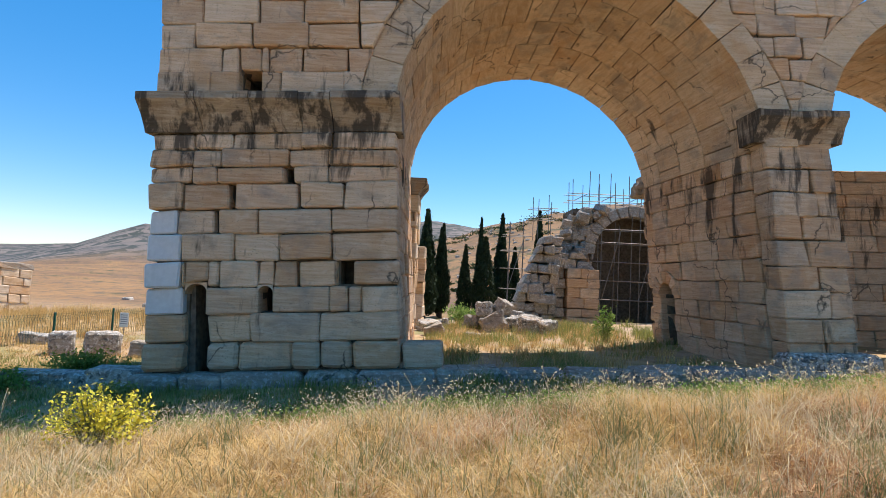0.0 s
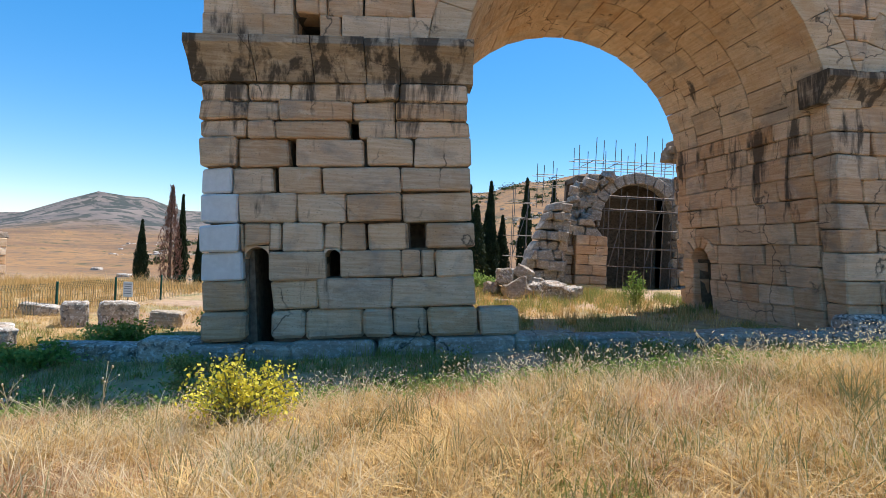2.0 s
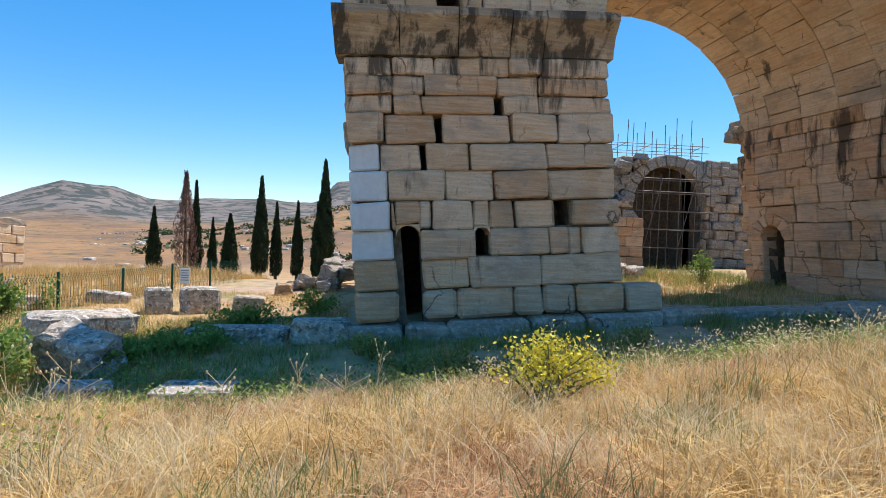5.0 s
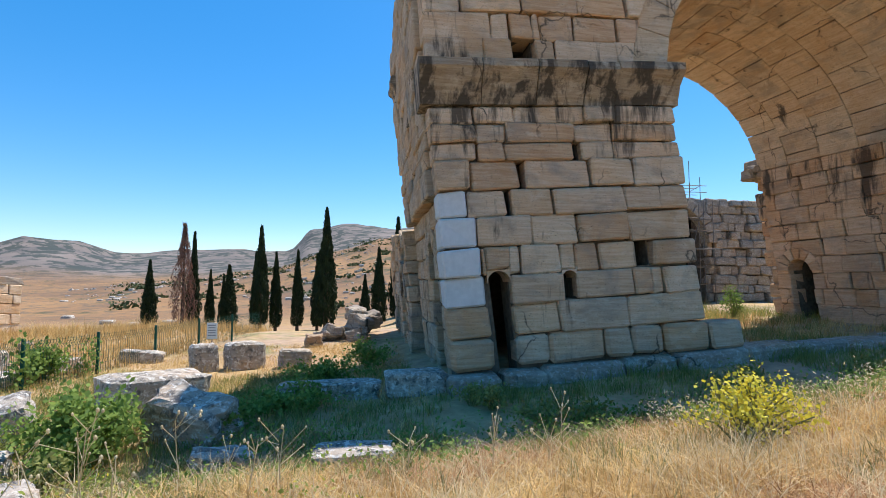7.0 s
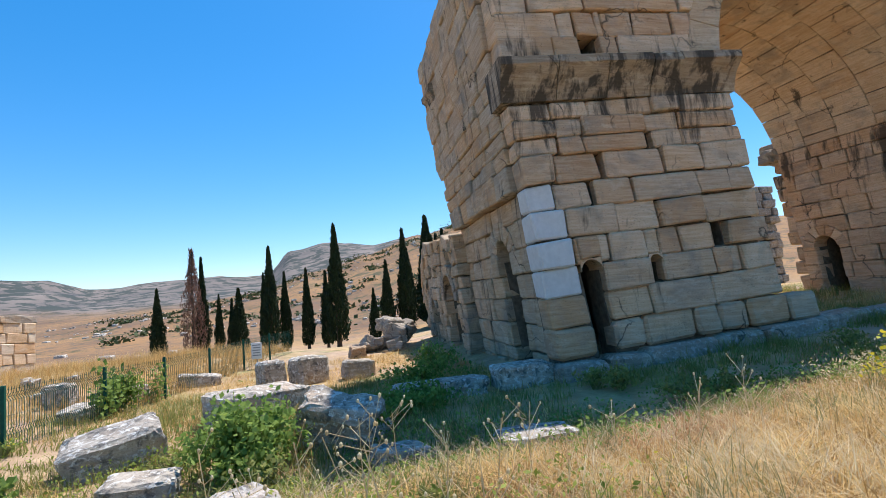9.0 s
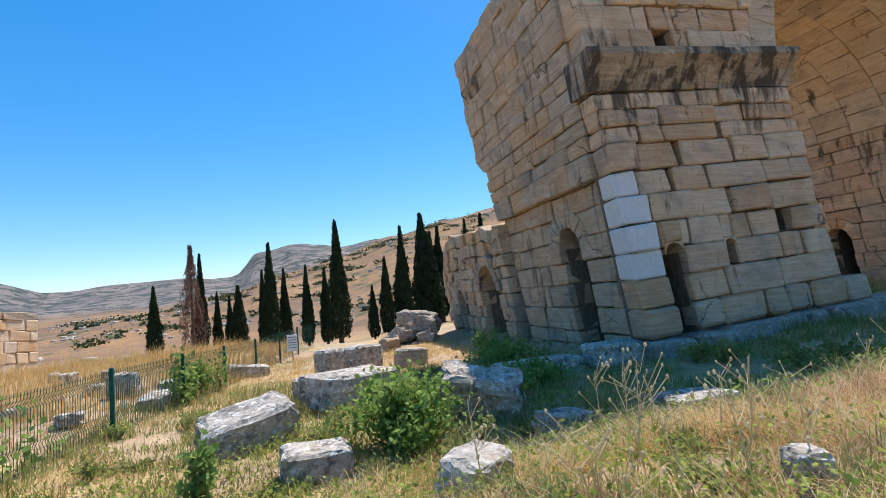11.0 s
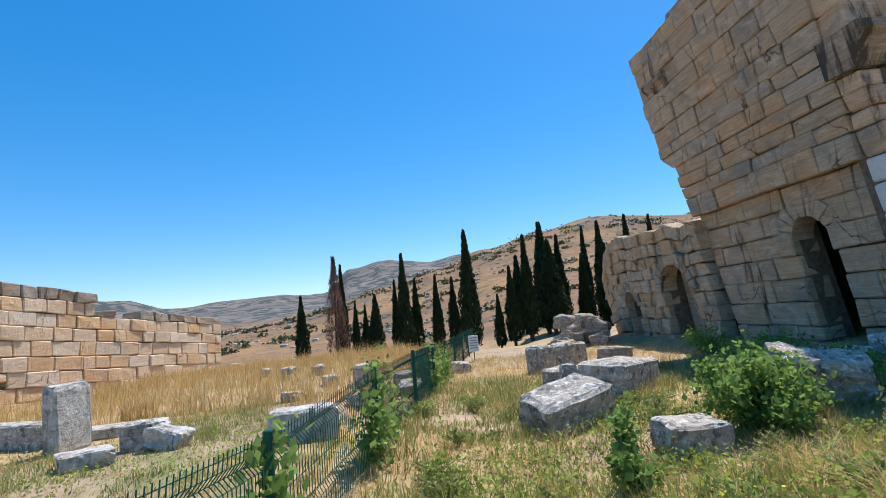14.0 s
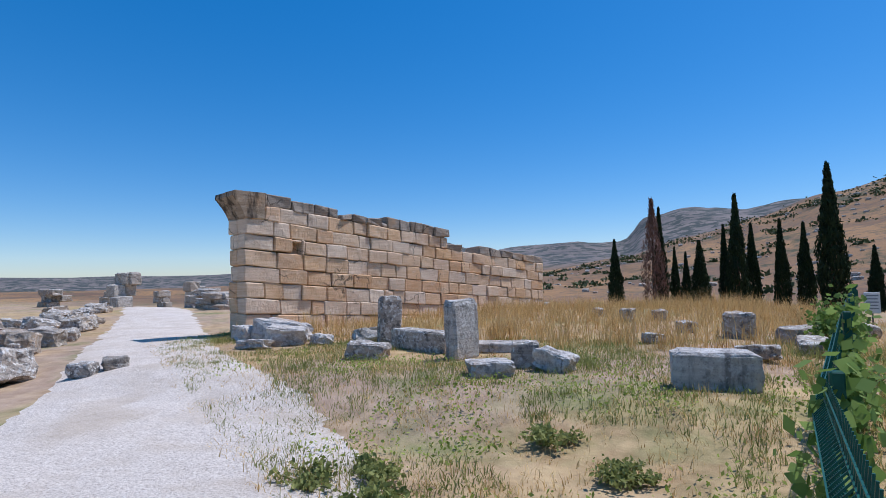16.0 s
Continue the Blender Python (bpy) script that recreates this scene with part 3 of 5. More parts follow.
def ring_right(z):
    r = (jamb_right(10.6) - jamb_left(9.6)) / 2 + RING
    c = (jamb_right(10.6) + jamb_left(9.6)) / 2
    h = z - SPRING
    return c + math.sqrt(max(0.0, r * r - h * h)) if h < r else c


UP_OPEN = [(cx(305), cx(380), 5.4, 5.98)]
lay(pier_front, front, UPPER, lambda z: (LEFT + 0.05, ring_left(z)), 0.6, BATH, rng, width=(0.7, 1.3), openings=UP_OPEN, gap=0.06, worn=0.03)
core("core", front, (LEFT + 0.15, 1.0), (5.38, 8.6), 0.2, 2.4, UP_OPEN, SHADED_CORE, pier_front, spans=lambda z: (LEFT + 0.1, ring_left(z)))
# footing
lay(pier_front, front, [-0.75, -0.22], lambda z: (LEFT - 0.1, 7.5), 0.6, RUBBLE, rng, width=(0.7, 1.5), bevel=0.07, worn=0.06, proud=0.12, name="footing_stone")
for o in [c for c in pier_front.children if c.name.startswith("footing_stone")]:
    o.location = (0, -0.28, 0)
block("stone", [front(s, z, d) for s, d, z in ((x, dd, zz) for x in (-1.06, -0.3) for dd in (-0.05, 0.55) for zz in (-0.22, 0.28))], BATH, pier_front, 0.05, 0.03)

# the side wall of the pier
pier_side = new("wall_pier_side")
pier_side.parent = bath


def back_end(z):
    return 15.6 + 0.12 * max(0.0, z) + (0.5 if z > 5.0 else 0.0)


SIDE_OPEN = [(11.75, 12.75, -1.2, 2.3)]
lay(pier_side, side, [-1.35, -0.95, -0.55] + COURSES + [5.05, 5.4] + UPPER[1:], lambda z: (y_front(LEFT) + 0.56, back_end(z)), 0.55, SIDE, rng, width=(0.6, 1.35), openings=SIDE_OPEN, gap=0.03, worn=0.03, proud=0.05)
core("core", side, (y_front(LEFT) + 0.3, 15.8), (-1.35, 8.6), 0.2, 0.75, SIDE_OPEN, SHADED_CORE, pier_side)
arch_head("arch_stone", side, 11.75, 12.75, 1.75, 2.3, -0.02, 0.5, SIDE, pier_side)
for i in range(9):
    a0, a1 = math.pi * i / 9, math.pi * (i + 1) / 9
    cs = []
    for ii, j, k in CORNERS:
        a = (a0 + 0.02, a1 - 0.02)[ii]
        r = (0.5, 0.92)[k]
        cs.append(side(12.25 - r * math.cos(a), 1.75 + r * math.sin(a), (-0.05, 0.4)[j]))
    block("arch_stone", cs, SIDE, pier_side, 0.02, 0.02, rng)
cornice(pier_side, side, [15.3, 15.9, 16.5], 7.0, 7.5, 0.16)
# Unseen slab and back wall, added to keep the hollow pier dark inside.
core("roof_fill", lambda s, z, d: W(LEFT + 0.3 + d, s, z), (10.4, 15.9), (8.0, 8.65), 0.0, 4.3, [], SHADED_CORE, pier_side)
core("rear_fill", lambda s, z, d: W(s, 15.4 + d, z), (LEFT + 0.5, -1.5), (-1.2, 8.3), 0.0, 0.4, [], SHADED_CORE, pier_side)
# broken crown of the pier
for i in range(16):
    x = LEFT + 0.3 + rng.random() * 5.0
    y = rng.uniform(10.4, 16.5)
    o = rock("crown_stone", (rng.uniform(0.5, 1.1), rng.uniform(0.5, 1.0), rng.uniform(0.3, 0.7)), CAPS, i + 3, pier_side, 1)
    o.location = W(x, y, 8.85 + rng.uniform(0, 0.25))

# the passage under the great arch
passage = new("wall_passage")
passage.parent = bath
IN_COURSES = [-0.5, 0.1, 0.6, 1.1, 1.65, 2.2, 2.75, 3.3, 3.85, 4.3, 4.75]
lay(passage, inner_left, IN_COURSES, lambda z: (y_front(-0.9) + 0.57, Y_BACK), 0.5, BATH, rng, width=(0.6, 1.2), gap=0.03)
core("core", inner_left, (y_front(-0.9) + 0.9, Y_BACK - 0.1), (-0.6, 5.4), 0.2, 1.6, [], SHADED_CORE, passage)
BDOOR = [(15.55, 16.3, -0.6, 1.62)]
lay(passage, inner_right, IN_COURSES, lambda z: (11.84, Y_BACK), 0.5, BATH, rng, width=(0.6, 1.15), openings=BDOOR, gap=0.05, worn=0.025)
core("core", inner_right, (11.7, Y_BACK - 0.1), (-0.6, 5.4), 0.2, 1.6, BDOOR, SHADED_CORE, passage)
arch_head("arch_stone", inner_right, 15.55, 16.3, 1.21, 1.62, -0.01, 0.5, BATH, passage)
for i in range(7):
    a0, a1 = math.pi * i / 7, math.pi * (i + 1) / 7
    cs = [inner_right(15.925 - (0.39, 0.75)[k] * math.cos((a0 + 0.02, a1 - 0.02)[i2]), 1.21 + (0.39, 0.75)[k] * math.sin((a0 + 0.02, a1 - 0.02)[i2]), (-0.05, 0.3)[j]) for i2, j, k in CORNERS]
    block("arch_stone", cs, BATH, passage, 0.02, 0.015, rng)


def vault(parent, xl, xr, y0f, y1, mat, rows, count, thick):
    """A barrel vault of wedge stones, ring behind ring."""
    for r in range(rows):
        shift = (r % 2) * 0.5
        for i in range(count + 1):
            u0, u1 = max(0.0, (i - shift) / count), min(1.0, (i + 1 - shift) / count)
            if u1 - u0 < 0.01:
                continue
            c = []
            for ii, j, k in CORNERS:
                a = math.pi * (u0 + 0.0007, u1 - 0.0007)[ii]
                ca = math.cos(a)
                v = (r + (0.003, 0.997)[j]) / rows
                ya = y0f(ca) + (y1 - y0f(ca)) * v
                cxx, rad = (xl(ya) + xr(ya)) / 2, (xr(ya) - xl(ya)) / 2
                rr = rad + (0.0, thick)[k]
                c.append(W(cxx - rr * ca, ya, SPRING + rr * math.sin(a)))
            block("vault_stone", c, mat, parent, 0.010, 0.012, rng)


def vault_back(parent, xl, xr, y0f, y1, thick):
    """The rubble fill over the wedge stones, seen only in their joints."""
    verts, faces, n = [], [], 24
    for i in range(n + 1):
        ca, sa = math.cos(math.pi * i / n), math.sin(math.pi * i / n)
        for v in (0.06, 0.985):
            ya = y0f(ca) + (y1 - y0f(ca)) * v
            c0, rad = (xl(ya) + xr(ya)) / 2, (xr(ya) - xl(ya)) / 2
            for h in (0.16, thick):
                verts.append(W(c0 - (rad + h) * ca, ya, SPRING + (rad + h) * sa))
    for i in range(n):
        a, b = 4 * i, 4 * i + 4
        for p, q in ((0, 1), (1, 3), (3, 2), (2, 0)):
            faces.append((a + p, a + q, b + q, b + p))
    mesh_object("vault_fill", verts, faces, SHADED_CORE, parent)


vault_thing = new("vault_great")
vault_thing.parent = bath
vault(vault_thing, jamb_left, jamb_right, lambda ca: y_front(3.1 - 4.0 * ca) - 0.02, Y_BACK, SOFFIT, 5, 19, RING)
vault_back(vault_thing, jamb_left, jamb_right, lambda ca: y_front(3.1 - 4.0 * ca), Y_BACK, RING)

# ragged rear end of the right passage wall, with a broken capital
for k in range(9):
    z0 = 0.55 * k - 0.3
    c = [inner_right(Y_BACK + (0.02, 0.45 + 0.12 * (k % 2))[i], z0 + (0.0, 0.52)[m], (0.16 + 0.05 * (k % 3), 0.9)[j]) for i, j, m in CORNERS]
    block("stone", c, BATH, passage, 0.05, 0.06, rng)
for k in range(7):
    o = rock("capital_stone", (rng.uniform(0.5, 0.9), rng.uniform(0.5, 0.8), rng.uniform(0.28, 0.45)), CAPS, 300 + k, passage, 1, 0.1)
    o.location = inner_right(Y_BACK + rng.uniform(0.15, 0.45), 4.7 + 0.17 * (k % 3), rng.uniform(0.25, 0.7))

# second pier and the start of the next arch
pier2 = new("wall_second_pier")
pier2.parent = bath
P2_LEFT = jamb_right(11.5)
REAR_DOOR = 10.6
lay(pier2, front, [-0.2, 0.3, 0.85, 1.45, 2.0, 2.6, 3.15, 3.7, 4.25, 4.85], lambda z: (P2_LEFT, P2_RIGHT), 0.6, BATH, rng, width=(0.55, 1.1), gap=0.08, worn=0.035, proud=0.07)
core("core", front, (P2_LEFT + 0.1, P2_RIGHT - 0.1), (-0.4, 4.7), 0.2, 4.6, [], SHADED_CORE, pier2)
cornice(pier2, front, [P2_LEFT - 0.25, 7.5, 8.1, P2_RIGHT + 0.25], 4.85, 5.55, 0.38)
block("stone", [front(s, z, d) for s in (P2_LEFT - 0.2, P2_RIGHT + 0.3) for d in (-0.3, 0.4) for z in (-0.5, 0.1)], GREYSTONE, pier2, 0.12, 0.04)


def jamb3_left(y):
    return P2_RIGHT + 0.0 * y


def jamb3_right(y):
    return P2_RIGHT + 7.6


def ring2_left(z):
    h = z - SPRING
    r = 3.8 + RING
    return P2_RIGHT + 3.8 - (math.sqrt(max(0.0, r * r - h * h)) if h < r else 0)


lay(pier2, front, [5.55, 5.95, 6.4, 6.95, 7.5, 8.05, 8.6], lambda z: (ring_right(z), max(ring_right(z), ring2_left(z))), 0.6, BATH, rng, width=(0.5, 1.0), gap=0.06, worn=0.035)
core("core", front, (3.5, 13.0), (5.5, 8.4), 0.2, 3.0, [], SHADED_CORE, pier2, spans=lambda z: (ring_right(z) - 0.05, max(ring_right(z) + 0.3, ring2_left(z))))
vault2 = new("vault_second")
vault2.parent = bath
vault(vault2, jamb3_left, jamb3_right, lambda ca: y_front(P2_RIGHT + 3.8 - 3.8 * ca), 17.0, SOFFIT, 5, 17, RING)
vault_back(vault2, jamb3_left, jamb3_right, lambda ca: y_front(P2_RIGHT + 3.8 - 3.8 * ca), 17.0, RING)
lay(pier2, lambda s, z, d: W(P2_RIGHT - d, s, z), IN_COURSES, lambda z: (y_front(P2_RIGHT) + 0.6, 17.0), 0.5, BATH, rng, width=(0.7, 1.2))
lay(pier2, lambda s, z, d: W(P2_RIGHT + 7.6 + d, s, z), IN_COURSES, lambda z: (y_front(P2_RIGHT + 7.6), 17.0), 0.6, BATH, rng, width=(0.8, 1.4))
REAR_COURSES = IN_COURSES + [5.2, 5.6]
REAR_OPEN = [(REAR_DOOR, REAR_DOOR + 1.0, -0.6, 1.6)]
lay(pier2, lambda s, z, d: W(s, 17.2 + d, z), REAR_COURSES, lambda z: (9.3, 16.4), 0.8, BATH, rng, width=(0.7, 1.3), openings=REAR_OPEN)
core("core", lambda s, z, d: W(s, 17.2 + d, z), (9.4, 16.3), (-0.6, 5.5), 0.25, 1.2, REAR_OPEN, SHADED_CORE, pier2)

# the lower wall that runs on behind the pier, with niches
low_wall = new("wall_niches")
low_wall.parent = bath
NICHE = [(16.8, 18.5, -1.4, 1.78), (20.6, 21.4, -1.6, 1.05)]


def low_top(s):
    return 2.9 + 0.05 * (s - 16.0) - 0.9 * max(0.0, s - 22.0) + 0.2 * noise.noise(Vector((s * 1.4, 0, 0)))


NICHE_CUT = [(a, b, c, (d + 1.6) * 4.1 / (low_top((a + b) / 2) + 1.6) - 1.6) for a, b, c, d in NICHE]
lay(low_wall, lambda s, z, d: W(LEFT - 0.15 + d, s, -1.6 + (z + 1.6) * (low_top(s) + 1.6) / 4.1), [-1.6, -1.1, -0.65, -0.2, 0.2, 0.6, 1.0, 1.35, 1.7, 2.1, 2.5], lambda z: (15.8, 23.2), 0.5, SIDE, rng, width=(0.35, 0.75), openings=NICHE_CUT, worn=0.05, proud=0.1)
core("core", lambda s, z, d: W(LEFT - 0.15 + d, s, z), (16.0, 22.3), (-1.7, 2.4), 0.25, 1.6, NICHE, SHADED_CORE, low_wall)
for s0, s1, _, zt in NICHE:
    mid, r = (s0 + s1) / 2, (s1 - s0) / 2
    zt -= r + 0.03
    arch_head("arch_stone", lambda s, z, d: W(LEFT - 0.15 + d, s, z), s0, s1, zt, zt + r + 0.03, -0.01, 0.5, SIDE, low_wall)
    core("niche_back", lambda s, z, d: W(LEFT - 0.15 + d, s, z), (s0 - 0.1, s1 + 0.1), (-1.6, zt + r), 0.75, 0.95, [(mid - 0.25, mid + 0.25, -1.6, -0.4)], RUBBLE, low_wall)
    for i in range(11):
        a0, a1 = math.pi * i / 11, math.pi * (i + 1) / 11
        cs = [W(LEFT - 0.15 + (-0.07, 0.3)[j], mid - (r, r + 0.34)[k] * math.cos((a0 + 0.01, a1 - 0.01)[i2]), zt + (r, r + 0.34)[k] * math.sin((a0 + 0.01, a1 - 0.01)[i2])) for i2, j, k in CORNERS]
        block("arch_stone", cs, CAPS, low_wall, 0.02, 0.02, rng)

# ---- ruin inside the bath ----
ruin = thing("inner_ruin", "broken tan masonry hall with a half-fallen arch under scaffolding", "ruin", group="bath")
rng = random.Random(21)


def inner_face(s, z, d):
    return (s, 23.6 + 0.04 * (s - 4) + d + 0.05 * z, z)


RUIN_OPEN = [(6.3, 10.6, -0.5, 5.72)]


def ruin_span(z):
    return (2.2 + 0.45 * max(0.0, z) ** 1.15 + 0.3 * noise.noise(Vector((z * 2, 1, 0))), 15.4)


lay(ruin, inner_face, [-0.6, 0.0, 0.5, 1.0, 1.55, 2.1, 2.6, 3.1, 3.6, 4.1, 4.6, 5.1, 5.6, 6.0], ruin_span, 0.7, RUBBLE, rng, width=(0.4, 0.95), openings=RUIN_OPEN, worn=0.07, proud=0.22, bevel=0.06, gap=0.05)
core("core", inner_face, (2.4, 15.3), (-0.6, 5.7), 0.35, 2.2, RUIN_OPEN, SHADED_CORE, ruin, spans=ruin_span)
arch_head("arch_stone", inner_face, 6.3, 10.6, 3.4, 5.75, -0.1, 0.5, RUBBLE, ruin, 16)
for i in range(13):
    a0, a1 = math.pi * i / 13, math.pi * (i + 1) / 13
    cs = [inner_face(8.45 - (2.15, 2.75)[k] * math.cos((a0 + 0.01, a1 - 0.01)[i2]), 3.4 + (2.15, 2.75)[k] * math.sin((a0 + 0.01, a1 - 0.01)[i2]), (-0.25, 0.5)[j]) for i2, j, k in CORNERS]
    block("arch_stone", cs, RUBBLE, ruin, 0.04, 0.03, rng)
# lit pier in front of the ruin
lay(ruin, lambda s, z, d: (s, 22.3 + d, z), [-0.6, 0.05, 0.5, 1.05, 1.55, 2.05, 2.55], lambda z: (4.6, 6.25), 1.4, BATH, rng, width=(0.6, 1.1), worn=0.03)
lay(ruin, lambda s, z, d: (s, 22.5 + d, z), [2.55, 3.0, 3.35], lambda z: (3.9, 6.1 - 0.8 * (z - 2.5)), 1.2, RUBBLE, rng, width=(0.5, 0.9), worn=0.08, proud=0.15)
lay(ruin, lambda s, z, d: (s, 22.6 + d, z), [-0.6, 0.0, 0.5, 1.0, 1.5, 2.0, 2.6, 3.1], lambda z: (3.7, 4.55), 1.3, RUBBLE, rng, width=(0.5, 0.9), worn=0.06, proud=0.1)
# hall behind the arch, its walls in the dark colour that holds shade
core("hall", lambda s, z, d: (s, 26.0 + d, z), (5.5, 11.5), (-0.6, 6.0), 1.6, 2.0, [], SHADED_CORE, ruin)
core("hall_roof", lambda s, z, d: (s, 25.5 + d, z), (5.5, 11.5), (5.8, 6.1), 0.0, 2.5, [], SHADED_CORE, ruin)
core("hall_side", lambda s, z, d: (s, 25.4 + d, z), (10.6, 15.4), (-0.6, 6.0), 0.0, 2.4, [], SHADED_CORE, ruin)
for i in range(46):
    z = rng.uniform(0.0, 5.9)
    o = rock("fallen_stone", (rng.uniform(0.35, 0.8), rng.uniform(0.35, 0.7), rng.uniform(0.3, 0.55)), RUBBLE, i + 40, ruin, 1, 0.1)
    e = ruin_span(z)[0]
    o.location = (e + rng.uniform(-0.2, 1.3), 23.4 + rng.uniform(-0.2, 0.5) + 0.05 * z, z)
    o.rotation_euler = (rng.uniform(-0.4, 0.4), rng.uniform(-0.5, 0.5), rng.random() * 3)

lay(ruin, lambda s, z, d: (s, 22.0 + d + 0.06 * z, z), [-0.9, -0.3, 0.2, 0.7, 1.2, 1.7, 2.2, 2.7, 3.2, 3.7, 4.2], lambda z: (1.6 + 0.42 * max(0.0, z), 3.9 + 0.1 * z), 1.5, RUBBLE, rng, width=(0.35, 0.8), worn=0.09, proud=0.25, bevel=0.06)
ruin.location = (1.3, 3.7, -0.1)

# side masonry behind the first pier; its +x sides painted brighter for sunlight
flank = thing("rear_pier", "sunlit orange travertine pier with a moulded capital behind the arch", "pier", group="bath")
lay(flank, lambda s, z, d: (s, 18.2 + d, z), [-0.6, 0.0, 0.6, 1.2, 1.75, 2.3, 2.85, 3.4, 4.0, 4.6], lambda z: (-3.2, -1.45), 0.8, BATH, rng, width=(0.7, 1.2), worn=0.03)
lay(flank, lambda s, z, d: (-1.4 - d, s, z), [-0.6, 0.0, 0.6, 1.2, 1.75, 2.3, 2.85, 3.4, 4.0, 4.6], lambda z: (18.2, 19.6), 0.6, SUNLIT_WALL, rng, width=(0.5, 0.9), worn=0.03)
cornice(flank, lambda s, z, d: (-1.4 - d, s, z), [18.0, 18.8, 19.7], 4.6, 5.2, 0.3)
lay(flank, lambda s, z, d: (-1.2 - d, s, z), [-0.6, -0.1, 0.4, 0.9, 1.4, 1.9, 2.4, 2.9], lambda z: (21.0, 22.6 - 0.3 * z), 0.6, SUNLIT_WALL, rng, width=(0.4, 0.8), worn=0.05)


def tube(bm, a, b, r, n=6):
    a, b = Vector(a), Vector(b)
    d = (b - a).normalized()
    u = d.orthogonal().normalized()
    v = d.cross(u)
    ra = [bm.verts.new(a + (u * math.cos(2 * math.pi * i / n) + v * math.sin(2 * math.pi * i / n)) * r) for i in range(n)]
    rb = [bm.verts.new(b + (u * math.cos(2 * math.pi * i / n) + v * math.sin(2 * math.pi * i / n)) * r) for i in range(n)]
    for i in range(n):
        bm.faces.new((ra[i], ra[(i + 1) % n], rb[(i + 1) % n], rb[i]))
    bm.faces.new(ra[::-1])
    bm.faces.new(rb)


def scaffold(place, nx, ny, step, levels, top, seed):
    r = random.Random(seed)
    sc = thing("scaffolding", "grey steel tube scaffolding propping the ruined arch", "scaffolding", group="scaffolding in the ruin")
    x0, y0, z0 = place
    for i in range(nx):
        for j in range(ny):
            bm = bmesh.new()
            x, y = x0 + i * step + r.uniform(-0.1, 0.1), y0 + j * 0.9
            tube(bm, (x, y, z0), (x + r.uniform(-0.05, 0.05), y, top + r.uniform(-0.4, 0.9)), 0.02)
            part("upright", bm, SCAFFOLD, sc)
    for lv in levels:
        for j in range(ny):
            bm = bmesh.new()
            tube(bm, (x0 - 0.4, y0 + j * 0.9 - 0.05, lv + r.uniform(-0.03, 0.03)), (x0 + (nx - 1) * step + 0.4, y0 + j * 0.9 - 0.05, lv + r.uniform(-0.03, 0.03)), 0.02)
            part("ledger", bm, SCAFFOLD, sc)
    for i in range(0, nx - 1, 2):
        bm = bmesh.new()
        tube(bm, (x0 + i * step, y0 - 0.1, levels[0]), (x0 + (i + 1) * step, y0 - 0.1, levels[-1]), 0.02)
        part("brace", bm, SCAFFOLD, sc)


scaffold((7.8, 26.6, -0.6), 5, 2, 0.95, (0.9, 1.9, 2.9, 3.9, 4.6), 4.9, 3)
scaffold((6.6, 28.1, 5.5), 8, 2, 0.75, (6.3, 6.7), 7.4, 4)
scaffold((3.2, 29.2, -1.0), 2, 2, 0.9, (1.2, 2.4, 3.4, 4.3), 4.4, 5)
scaffold((4.7, 28.9, 4.1), 2, 2, 0.8, (5.3, 5.9), 6.2, 6)

# ---- the free-standing wall ----
rng = random.Random(33)
WA, WB = Vector((-28.5, 13.0)), Vector((-24.3, 29.0))
RISE = 0.91
WDIR = (WB - WA).normalized()
WNOR = Vector((-WDIR.y, WDIR.x))
WLEN = (WB - WA).length


def wall_face(s, z, d):
    q = WA + WDIR * s + WNOR * d
    return (q.x, q.y, z)


def wall_end_face(s, z, d):
    q = WA + WNOR * s + WDIR * d
    return (q.x, q.y, z)


high = thing("wall_freestanding", "sunlit pale orange ashlar wall, stepped top, weathered grey caps", "wall", kind="structure")
STEP = 8.9


def wall_base(s):
    return -1.05 - 0.078 * s


lay(high, lambda s, z, d: wall_face(s, wall_base(s) + RISE * z, d), [-0.2, 0.45, 0.95, 1.48, 2.0, 2.55, 3.05, 3.55], lambda z: (0.0, WLEN), 0.5, SUNLIT_WALL, rng, width=(0.5, 1.15), openings=[(5.4, 5.8, 0.95, 1.2), (1.55, 1.9, 2.6, 2.95)], gap=0.012, worn=0.025, proud=0.05)
lay(high, lambda s, z, d: wall_face(s, wall_base(s) + RISE * z, d), [3.55, 4.05], lambda z: (0.0, STEP), 0.5, SUNLIT_WALL, rng, width=(0.5, 1.1), gap=0.012, worn=0.03)
lay(high, lambda s, z, d: wall_face(s, wall_base(s) + RISE * z, d), [4.05, 4.45], lambda z: (-0.15, 3.4), 0.9, CAPS, rng, width=(0.7, 1.2), worn=0.05, proud=0.03, name="capstone")
lay(high, lambda s, z, d: wall_face(s, wall_base(s) + RISE * z, d), [4.05, 4.3], lambda z: (3.5, 5.6), 0.9, CAPS, rng, width=(0.5, 1.0), worn=0.08, proud=0.05, name="capstone")
lay(high, lambda s, z, d: wall_face(s, wall_base(s) + RISE * z, d), [4.05, 4.5], lambda z: (5.6, STEP + 0.1), 0.9, CAPS, rng, width=(0.5, 0.8), worn=0.05, proud=0.1, name="capstone")
lay(high, lambda s, z, d: wall_face(s, wall_base(s) + RISE * z, d), [3.55, 3.95], lambda z: (11.2, WLEN + 0.1), 0.9, CAPS, rng, width=(0.7, 1.1), worn=0.05, name="capstone")
lay(high, lambda s, z, d: wall_face(s, wall_base(s) + RISE * z, d), [3.55, 3.8], lambda z: (STEP + 0.1, 9.9), 0.9, CAPS, rng, width=(0.5, 0.8), worn=0.08, name="capstone")
